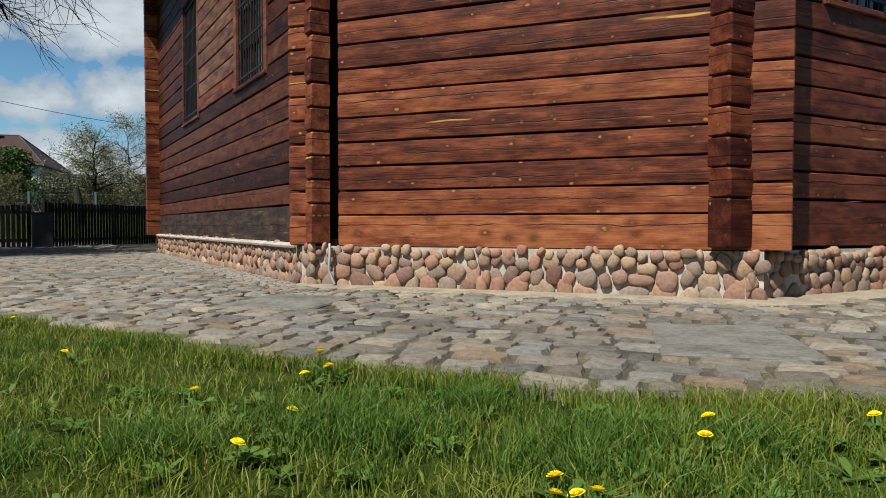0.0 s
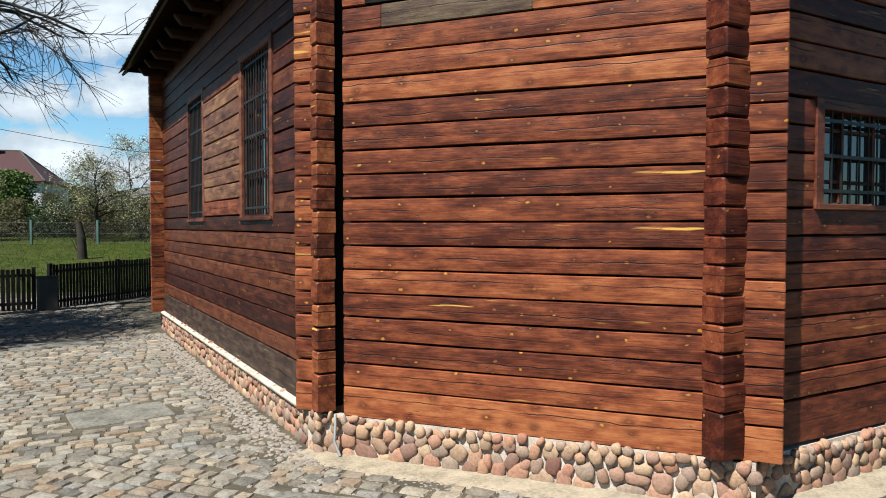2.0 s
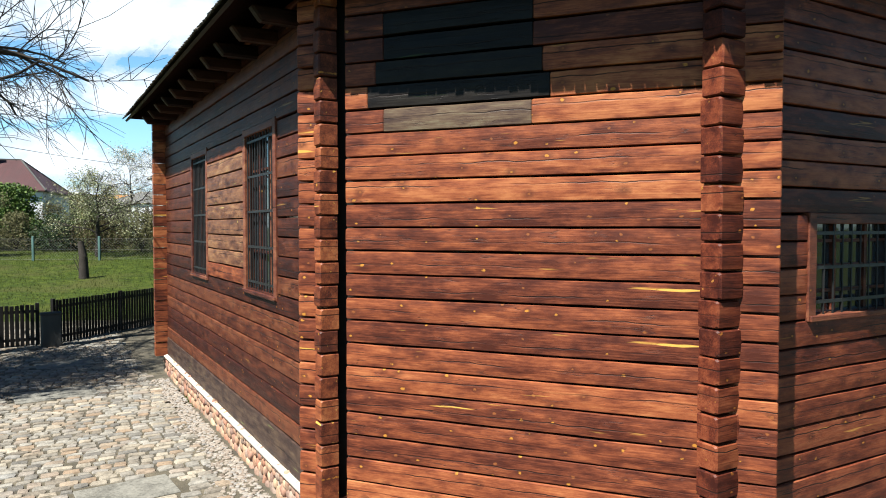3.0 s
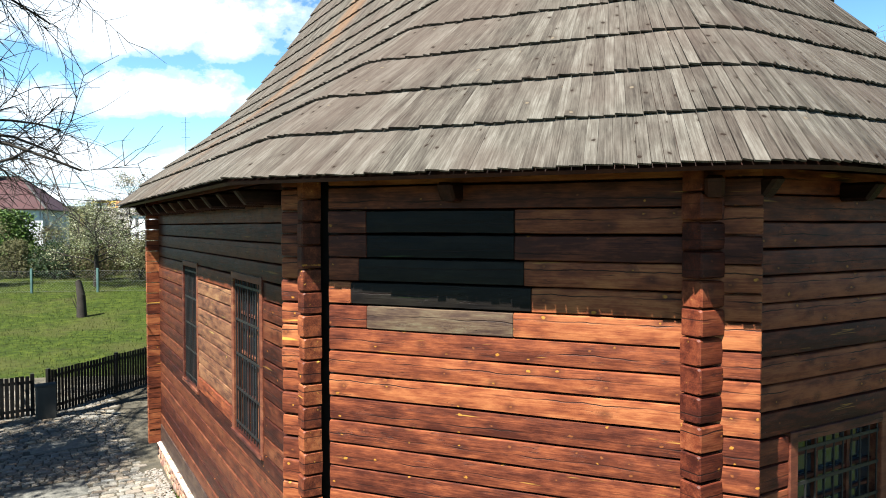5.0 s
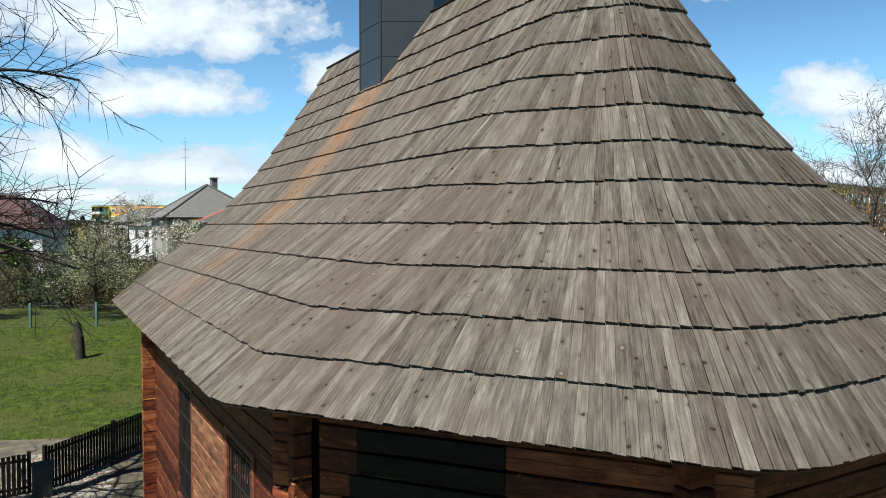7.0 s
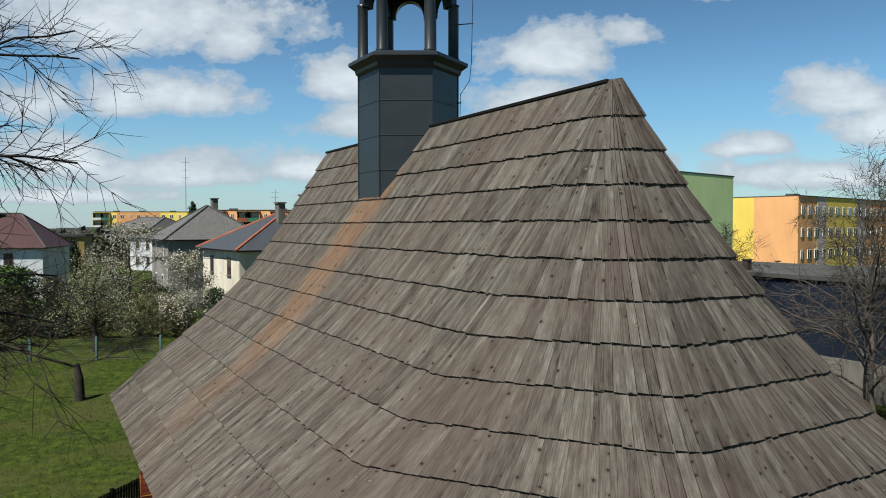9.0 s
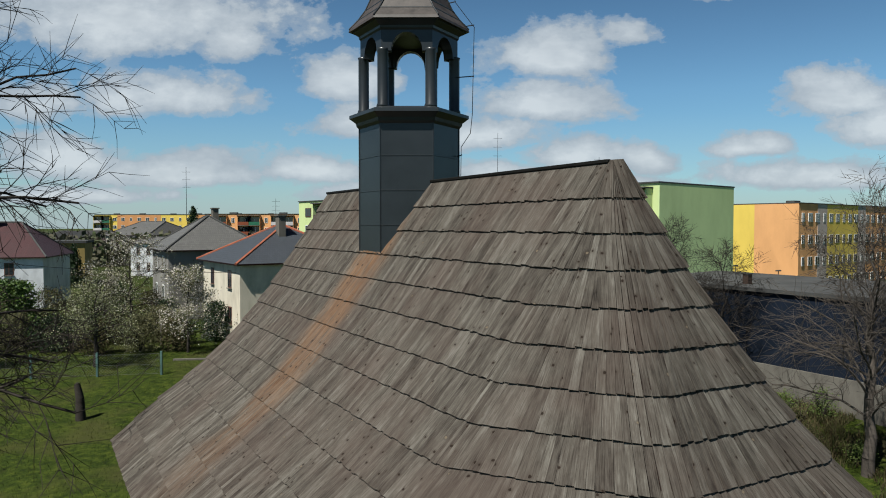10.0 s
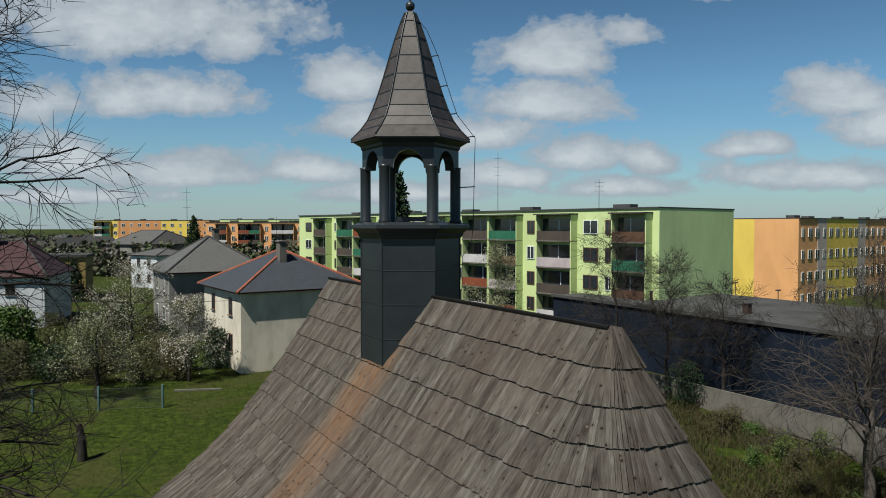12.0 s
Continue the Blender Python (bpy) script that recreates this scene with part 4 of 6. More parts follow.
    # lightning conductor on stand-off brackets
    pts = [(cx + 0.10, cy, 18.86), (cx + 0.36, cy - 0.05, 18.55), (cx + 0.62, cy - 0.08, 17.95), (cx + 0.82, cy - 0.1, 17.3), (cx + 1.02, cy - 0.12, 16.7), (cx + 1.42, cy - 0.12, 16.18),
           (cx + 1.40, cy - 0.12, 15.3), (cx + 1.38, cy - 0.12, 14.3), (cx + 1.34, cy - 0.12, 13.9), (cx + 1.14, cy - 0.12, 13.6), (cx + 1.13, cy - 0.12, 12.85)]
    wire("lightning_conductor", pts, 0.008, M_IRON, body, "thin dark lightning conductor wire")
    for z, r0, r1 in ((17.95, 0.42, 0.62), (17.3, 0.62, 0.82), (16.7, 0.86, 1.02), (16.2, 1.2, 1.42), (15.1, 0.95, 1.42), (13.4, 1.05, 1.16)):
        tube("bracket", (cx + r0, cy - 0.1, z), (cx + r1, cy - 0.12, z + 0.03), 0.012, 0.012, M_IRON, body, sides=6)


belfry()


# ---- paving round the chapel ----
GRASS_EDGE = [(-30.0, 13.5), (-12.0, 8.9), (-6.0, 6.75), (-3.4, 5.35), (-1.8, 4.36), (-0.9, 3.70), (0.04, 3.26), (0.68, 2.90), (1.42, 2.84), (2.6, 2.55), (6.0, 1.9), (14, 0.5)]


def edge_y(x):
    return float(np.interp(x, [p[0] for p in GRASS_EDGE], [p[1] for p in GRASS_EDGE])) + 0.09 * noise.noise((x * 2.1, 0, 0)) + 0.05 * noise.noise((x * 7, 2, 0))


def to_uv(x, y):
    return x * EU.x + y * EU.y, x * EV.x + y * EV.y


def off_wall(x, y):
    """Distance outside the chapel's walls (less than nothing inside)."""
    u, v = to_uv(x, y)
    return max(WALL_L - v, (u - 5.467) * -0.615 + (v - 4.45) * -0.788, 4.06 - u)


def paving_bed():
    m, nt, b = mat("sandy paving bed", rough=0.95)
    pos = n_coord(nt)
    fine = n_noise(nt, pos, 55.0, 5.0, 0.7)
    wide = n_noise(nt, pos, 1.6, 5.0, 0.6)
    col = n_ramp(nt, n_math(nt, "ADD", n_math(nt, "MULTIPLY", fine, 0.5), n_math(nt, "MULTIPLY", wide, 0.5)), ((0.38, (0.022, 0.018, 0.012)), (0.5, (0.050, 0.042, 0.026)), (0.62, (0.11, 0.09, 0.06))))
    put(b.inputs["Base Color"], col, nt)
    put(b.inputs["Normal"], n_bump(nt, fine, 0.8, 0.01), nt)
    xs = np.linspace(-26, 12, 191)
    vs, fs = [], []
    for x in xs:
        y0 = edge_y(x)
        y1 = max(y0 + 0.5, 30.0 if x < -6 else 14.0 if x < 4 else 12.0)
        for k in range(13):
            y = y0 + (y1 - y0) * (k - 1) / 11 if k else y0 - 0.14
            vs.append((x, y, 0.036 + 0.003 * noise.noise((x, y, 0)) if k else -0.06))
    for i in range(len(xs) - 1):
        for k in range(12):
            fs.append((i * 13 + k, (i + 1) * 13 + k, (i + 1) * 13 + k + 1, i * 13 + k + 1))
    return tagged(solid("pavement", vs, fs, m, smooth=True), "uneven granite sett pavement round the chapel", "pavement", kind="structure")


pavement = paving_bed()
SLABS = (((1.62, 4.05), 0.80, 1.15, -12), ((-1.33, 6.05), 0.85, 1.05, -14), ((-4.45, 9.45), 0.85, 1.25, -55), ((-8.6, 15.2), 1.1, 1.6, -55), ((-10.2, 18.6), 1.0, 1.4, -55))
for (x, y), w, l, a in SLABS:
    bm = bmesh.new()
    add_box(bm, (w, l, 0.08), bevel=0.012)
    part("slab", bm, M_SLAB, pavement, "flat grey concrete cover slab", upright(x, y, 0.014, a))


def sett_mesh(seed):
    rnd = random.Random(seed)
    vs = []
    for z, k in ((-0.5, 1.0), (0.22, 0.98), (0.5, 0.86)):
        for cx, cy in ((-1, -1), (0, -1.05), (1, -1), (1.05, 0), (1, 1), (0, 1.05), (-1, 1), (-1.05, 0)):
            r = random.Random(seed * 31 + int(cx * 5) * 7 + int(cy * 5))
            vs.append((0.5 * cx * k * (0.93 if abs(cx) == 1 and abs(cy) == 1 else 0.97) + r.uniform(-0.035, 0.035), 0.5 * cy * k * (0.95 if abs(cx) == 1 and abs(cy) == 1 else 0.97) + r.uniform(-0.04, 0.04), z + rnd.uniform(-0.05, 0.05) * (z > 0)))
    vs.append((0, 0, 0.62))
    fs = []
    for i in range(2):
        for j in range(8):
            fs.append((i * 8 + j, i * 8 + (j + 1) % 8, i * 8 + 8 + (j + 1) % 8, i * 8 + 8 + j))
    for j in range(8):
        fs.append((16 + j, 16 + (j + 1) % 8, 24))
    me = bpy.data.meshes.new("sett")
    me.from_pydata(vs, [], fs)
    me.materials.append(M_SETT)
    return me


def lay_setts():
    meshes = [sett_mesh(i) for i in range(12)]
    rnd = random.Random(9)
    rest, count = [], 0
    ang = math.radians(-21)
    ca, sa = math.cos(ang), math.sin(ang)
    # courses run with the slanting wall, and turn to cross the lane beside the long wall
    for zone in range(2):
        if zone == 0:
            org, dx, dy, rows, span = Vector((-5.0, 0.0)), Vector((ca, sa)), Vector((-sa, ca)), range(0, 64), (-3.0, 14.0)
        else:
            org, dx, dy, rows, span = Vector((W(6.5, 2.4).x, W(6.5, 2.4).y)), Vector((-EV.x, -EV.y)), Vector((EU.x, EU.y)), range(0, 125), (-0.3, 7.5)
        t = 0.0
        for r in rows:
            h = rnd.uniform(0.135, 0.205)
            s = span[0] + rnd.uniform(0, 0.2)
            while s < span[1]:
                w = rnd.uniform(0.14, 0.34)
                p = org + dx * (s + w / 2) + dy * (t + h / 2 + 0.03 * math.sin(s * 1.3 + r))
                s += w + rnd.uniform(0.008, 0.022)
                u, v = to_uv(p.x, p.y)
                lane = u > 8.4 + 0.25 * math.sin(v * 3)
                if lane != (zone == 1) or p.y < edge_y(p.x) - 0.10 + 0.07 * rnd.random():
                    continue
                d = off_wall(p.x, p.y)
                if d < (0.62 if zone == 0 else 0.55) + 0.12 * noise.noise((p.x * 1.4, p.y * 1.4, 5)) or p.x > 8 or v < -3.6:
                    continue
                if rnd.random() < 0.012:
                    continue
                if any(abs((p.x - x) * math.cos(math.radians(a)) + (p.y - y) * math.sin(math.radians(a))) < sw / 2 + 0.09 and abs(-(p.x - x) * math.sin(math.radians(a)) + (p.y - y) * math.cos(math.radians(a))) < sl / 2 + 0.07 for (x, y), sw, sl, a in SLABS):
                    continue
                turn = math.degrees(math.atan2(dx.y, dx.x)) + rnd.uniform(-6, 6)
                at = pose(p.x, p.y, 0.012 + rnd.uniform(-0.004, 0.004), rnd.uniform(-2.6, 2.6), rnd.uniform(-2.6, 2.6), turn) @ Matrix.Diagonal((w * 0.99, h * 0.98, 0.085, 1))
                me = meshes[rnd.randrange(12)]
                if zone == 0 and p.y < 5.2 and -1.8 < p.x < 2.4 and count < 290:
                    share("sett", me, pavement, at)
                    count += 1
                else:
                    rest.append((me, at))
            t += h + rnd.uniform(0.008, 0.018)
    join_copies("sett_paving", rest, M_SETT, pavement, "worn granite setts", smooth=False)
    # small pebbles in the strip beside the long wall
    peb, pm = [], STONES
    for _ in range(2600):
        u, d = rnd.uniform(6.4, 18), abs(rnd.gauss(0, 0.32))
        q = W(u, WALL_L - 0.14 - d)
        s = rnd.uniform(0.025, 0.07)
        peb.append((pm[rnd.randrange(14)], Matrix.Translation((q.x, q.y, 0.038)) @ pose(0, 0, 0, 0, 0, rnd.uniform(0, 180)) @ Matrix.Diagonal((s * 1.3, s, s * 0.5, 1))))
    for _ in range(900):
        u = rnd.uniform(0, 1)
        q = W(7.5 - 3.9 * u, 2.6 + 2.9 * u) + Vector((-0.375, -0.927, 0)) * (0.1 + abs(rnd.gauss(0, 0.3)))
        s = rnd.uniform(0.008, 0.035)
        peb.append((pm[rnd.randrange(14)], Matrix.Translation((q.x, q.y, 0.037)) @ Matrix.Diagonal((s * 1.3, s, s * 0.5, 1))))
    join_copies("gravel", peb, M_PEBBLE, pavement, "small grey-brown pebbles")


lay_setts()


def sand_strip():
    """Pale trodden sand between the setts and the plinth."""
    m = speckled("pale sand", ((0.0, (0.25, 0.21, 0.155)), (1.0, (0.25, 0.21, 0.155))), 30.0, 0.95, 0.6, 0.006)
    vs, fs = [], []
    n = 60
    for i in range(n + 1):
        f = i / n * 1.75
        base = W(7.7 + (4.0 - 7.7) * min(f, 1), 2.6 + (5.45 - 2.6) * min(f, 1) + max(f - 1, 0) * 5)
        out = Vector((-0.375, -0.927, 0)) if f < 1 else Vector((0.5, -0.866, 0))
        w = 0.52 + 0.10 * noise.noise((f * 6, 0, 4)) + 0.05 * noise.noise((f * 20, 0, 4))
        vs += [base - out * 0.1 + Vector((0, 0, 0.055)), base + out * w * 0.6 + Vector((0, 0, 0.048)), base + out * w + Vector((0, 0, 0.03))]
    for i in range(n):
        for k in range(2):
            fs.append((3 * i + k, 3 * i + k + 1, 3 * i + k + 4, 3 * i + k + 3))
    solid("sand_strip", vs, fs, m, pavement, "pale trodden sand along the plinth", smooth=True)


sand_strip()


# ---- grass, weeds and dandelions ----
def grass(name, count, place, height, width, label, material, lean=0.5, seed=3):
    rnd = random.Random(seed)
    vs, fs = [], []
    for _ in range(count):
        got = place(rnd)
        if got is None:
            continue
        x, y, z, k = got
        h = height * k * rnd.uniform(0.5, 1.25)
        a, b = rnd.uniform(0, 6.283), rnd.uniform(0, 6.283)
        w = width * rnd.uniform(0.6, 1.3)
        dx, dy = math.cos(a) * w / 2, math.sin(a) * w / 2
        l = h * lean * rnd.uniform(0.1, 1.3)
        lx, ly = math.cos(b) * l, math.sin(b) * l
        i = len(vs)
        vs += [(x - dx, y - dy, z - 0.01), (x + dx, y + dy, z - 0.01), (x + dx * 0.75 + lx * 0.35, y + dy * 0.75 + ly * 0.35, z + h * 0.6), (x - dx * 0.75 + lx * 0.35, y - dy * 0.75 + ly * 0.35, z + h * 0.6), (x + lx, y + ly, z + h * 0.95)]
        fs += [(i, i + 1, i + 2, i + 3), (i + 3, i + 2, i + 4)]
    return tagged(solid(name, vs, fs, material), label, "grass", kind="stuff")


def near_spot(rnd):
    x, y = rnd.uniform(-5.5, 4.2), 1.15 + 5.0 * rnd.random() ** 1.4
    if y > edge_y(x) + 0.16 * rnd.random() ** 2 or abs(x) > y * 0.75 + 0.5:
        return None
    dense = noise.noise((x * 1.1, y * 1.1, 3)) + 0.5 * noise.noise((x * 3.3, y * 3.3, 9))
    if rnd.random() < 0.22 - dense * 0.8:
        return None
    k = 0.72 + 0.75 * dense
    if edge_y(x) - y < 0.35:
        k *= 0.95 + 0.1 * (edge_y(x) - y)
    return x, y, -0.02, max(0.28, k)


grass("lawn_grass", 120000, near_spot, 0.085, 0.0050, "short patchy bright green grass beside the paving", M_BLADE, 0.95)
TUFTS = [(-0.42, 2.45, 0.30), (-0.20, 2.30, 0.20), (0.55, 2.30, 0.24), (0.95, 2.25, 0.18), (0.10, 2.75, 0.16), (0.35, 2.0, 0.22), (-0.9, 2.2, 0.18)]
tuft_rnd = random.Random(41)
TUFTS += [(tuft_rnd.uniform(-3.6, 2.4), tuft_rnd.uniform(1.5, 4.4), tuft_rnd.uniform(0.05, 0.17)) for _ in range(75)]


def tuft_spot(rnd):
    x, y, r = TUFTS[rnd.randrange(len(TUFTS))] if rnd.random() < 0.6 else TUFTS[rnd.randrange(7)]
    x, y = x + rnd.gauss(0, r * 0.6), y + rnd.gauss(0, r * 0.5)
    if y > edge_y(x) - 0.08:
        return None
    return x, y, -0.02, 0.7 + 2.0 * r


grass("grass_tufts", 12000, tuft_spot, 0.10, 0.0050, "thick deep green grass tufts in the lawn", M_TUFT, 0.9, 8)


def joint_spot(rnd):
    x = rnd.uniform(-4.5, 3.5)
    y = edge_y(x) - 0.10 + (abs(rnd.gauss(0, 0.2)) if rnd.random() < 0.25 else rnd.gauss(-0.05, 0.05))
    return x, y, 0.0, 0.35 + 0.4 * rnd.random()


grass("verge_grass", 16000, joint_spot, 0.11, 0.0045, "short grass creeping between the setts", M_BLADE, 0.9, 4)


def far_spot(rnd):
    x, y = rnd.uniform(-34, -8), rnd.uniform(27, 62)
    if abs(x) > 0.7 * y:
        return None
    return x, y, rise(x, y), 0.5 + 0.9 * rnd.random()


grass("meadow_grass", 26000, far_spot, 0.10, 0.022, "tufted garden lawn", M_MEADOW, 0.8, 5)


def dandelion(x, y, h, seed):
    rnd = random.Random(seed)
    z0 = -0.02
    top = Vector((x + rnd.uniform(-0.02, 0.02), y + rnd.uniform(-0.02, 0.02), z0 + h))
    d = empty("dandelion", "yellow dandelion in full flower in the grass", "flower", "dandelions in the grass")
    d.location = (x, y, z0)
    tube("stalk", (x, y, z0), top, 0.003, 0.0025, M_WEED, d, sides=5)
    vs, fs = [top], []
    tilt = Euler((rnd.uniform(-0.5, 0.1), rnd.uniform(-0.35, 0.35), 0)).to_matrix()
    for ring, (n, r, z) in enumerate(((20, 0.023, 0.004), (16, 0.018, 0.009), (11, 0.011, 0.013))):
        for k in range(n):
            a = 2 * math.pi * (k + rnd.random() * 0.4) / n
            w = r * 0.2
            c, s = math.cos(a), math.sin(a)
            i = len(vs)
            for q in ((c * r - s * w, s * r + c * w, z), (c * r + s * w, s * r - c * w, z)):
                vs.append(top + tilt @ Vector(q))
            fs.append((0, i + 1, i))
    solid("flower_head", vs, fs, M_PETAL, d, "bright yellow flower head")


def leaf_rosette(x, y, n, r, seed, name="weed", label="broad-leaved green weed in the grass"):
    rnd = random.Random(seed)
    vs, fs = [(x, y, -0.01)], []
    for k in range(n):
        a = 2 * math.pi * k / n + rnd.uniform(-0.3, 0.3)
        l, w, up = r * rnd.uniform(0.7, 1.2), r * 0.17, rnd.uniform(0.15, 0.7)
        c, s = math.cos(a), math.sin(a)
        i = len(vs)
        for f, ww, zz in ((0.4, 1.0, up * 0.6), (0.75, 0.8, up * 0.85), (1.0, 0.1, up * 0.75)):
            vs += [(x + c * l * f - s * w * ww, y + s * l * f + c * w * ww, -0.01 + zz * l), (x + c * l * f + s * w * ww, y + s * l * f - c * w * ww, -0.01 + zz * l)]
        fs += [(i + 2 * j, i + 2 * j + 1, i + 2 * j + 3, i + 2 * j + 2) for j in range(2)] + [(0, i + 1, i)]
    tagged(solid(name, vs, fs, M_WEED), label, "plant", "weeds in the grass")


FLOWERS = ((-0.966, 2.68, 0.09), (-0.585, 3.02, 0.08), (-0.62, 3.42, 0.10), (-0.50, 3.16, 0.09), (-0.52, 3.24, 0.07), (-0.61, 2.05, 0.08), (0.274, 1.77, 0.08), (0.33, 1.70, 0.07), (0.39, 1.69, 0.07),
           (0.277, 1.72, 0.06), (0.86, 2.28, 0.10), (0.79, 2.10, 0.09), (1.46, 2.36, 0.08), (-0.53, 2.50, 0.06), (-1.9, 3.55, 0.08), (-3.0, 4.9, 0.08))
for i, (x, y, h) in enumerate(FLOWERS):
    dandelion(x, y, h, i)
    leaf_rosette(x + 0.02, y + 0.03, 7, 0.09, 100 + i)
rnd = random.Random(77)
for i in range(190):
    x = rnd.uniform(-2.6, 2.2)
    y = rnd.uniform(1.5, 3.0)
    if y < edge_y(x) - 0.15:
        leaf_rosette(x, y, rnd.randrange(4, 9), rnd.uniform(0.025, 0.085), 200 + i)


# ---- fence, gate posts ----
def paling_fence(a, b, top, seed):
    a, b = Vector(a), Vector(b)
    d = (b - a).normalized()
    ang = math.degrees(math.atan2(d.y, d.x))
    n = int((b - a).length / 0.135)
    f = empty("fence", "low black-stained wooden paling fence beside the lane", "fence", "palings along the lane")
    f.location = (a.x, a.y, -0.1)
    rnd = random.Random(seed)
    bm = bmesh.new()
    add_box(bm, (0.108, 0.022, top + 0.02), bevel=0.006)
    me = bpy.data.meshes.new("paling")
    bm.to_mesh(me)
    bm.free()
    me.materials.append(M_FENCE)
    for i in range(n):
        p = a + d * (0.135 * i + 0.06)
        share("paling", me, f, pose(p.x, p.y, -0.08 + (top + 0.05) / 2 + rnd.uniform(-0.012, 0.012), 0, rnd.uniform(-0.6, 0.6), ang))
    for z in (0.25, top - 0.25):
        m = (a + b) / 2
        back = Vector((-d.y, d.x, 0)) * 0.035
        box("rail", ((b - a).length, 0.04, 0.09), upright(m.x + back.x, m.y + back.y, z, ang), M_FENCE, f, bevel=0.006)
    k = int((b - a).length / 2.4)
    for i in range(k + 1):
        p = a + d * ((b - a).length * i / max(k, 1)) + Vector((-d.y, d.x, 0)) * 0.10
        box("post", (0.11, 0.11, top + 0.20), upright(p.x, p.y, (top - 0.2) / 2, ang), M_FENCE, f, bevel=0.008)


paling_fence((-19.5, 16.9, 0), (-12.62, 21.55, 0), 1.36, 1)
paling_fence((-12.25, 21.9, 0), (-10.6, 27.6, 0), 1.46, 2)
post = empty("gate_post", "squat weathered grey stone gate post beside the fence", "post")
box("shaft", (0.55, 0.34, 1.16), upright(-12.1, 21.35, 0.46, 35), M_OLDSTONE, post, bevel=0.03)
box("cap", (0.60, 0.38, 0.08), upright(-12.1, 21.35, 1.06, 35), M_OLDSTONE, post, bevel=0.02)

# a tin pipe that drains the corner, over the plinth
corner = W(7.35, 2.86)
wire("drain_pipe", [(corner.x - 0.05, corner.y - 0.03, 0.50), (corner.x - 0.04, corner.y - 0.08, 0.40), (corner.x - 0.05, corner.y - 0.10, 0.22), (corner.x + 0.02, corner.y - 0.14, 0.06)], 0.016, mat("grey tin", (0.30, 0.31, 0.31), 0.5, 0.4)[0], chapel, "thin grey drain pipe")


# ---- trees ----
def tubes(name, segs, material, parent, label=""):
    vs, fs = [], []
    for p, e, r0, r1, lv in segs:
        n = 8 if lv == 0 else 5 if lv == 1 else 3
        d = (e - p).normalized()
        x = d.orthogonal().normalized()
        y = d.cross(x)
        i = len(vs)
        for c, r in ((p, r0), (e, r1)):
            for k in range(n):
                a = 6.28318 * k / n
                vs.append(c + (x * math.cos(a) + y * math.sin(a)) * r)
        fs += [(i + k, i + (k + 1) % n, i + n + (k + 1) % n, i + n + k) for k in range(n)]
    return solid(name, vs, fs, material, parent, label, smooth=True)


def flakes(name, spots, size, material, parent, label, seed, per=5, spread=0.25):
    """Many small leaves or petals round each spot."""
    rnd = random.Random(seed)
    vs, fs = [], []
    for c in spots:
        for _ in range(per):
            p = Vector(c) + Vector((rnd.gauss(0, spread), rnd.gauss(0, spread), rnd.gauss(0, spread)))
            a = Vector((rnd.gauss(0, 1), rnd.gauss(0, 1), rnd.gauss(0, 1))).normalized() * size * rnd.uniform(0.6, 1.3)
            b = a.orthogonal().normalized() * size * rnd.uniform(0.4, 0.9)
            i = len(vs)
            vs += [p - a, p + b, p + a, p - b]
            fs.append((i, i + 1, i + 2, i + 3))
    return solid(name, vs, fs, material, parent, label)


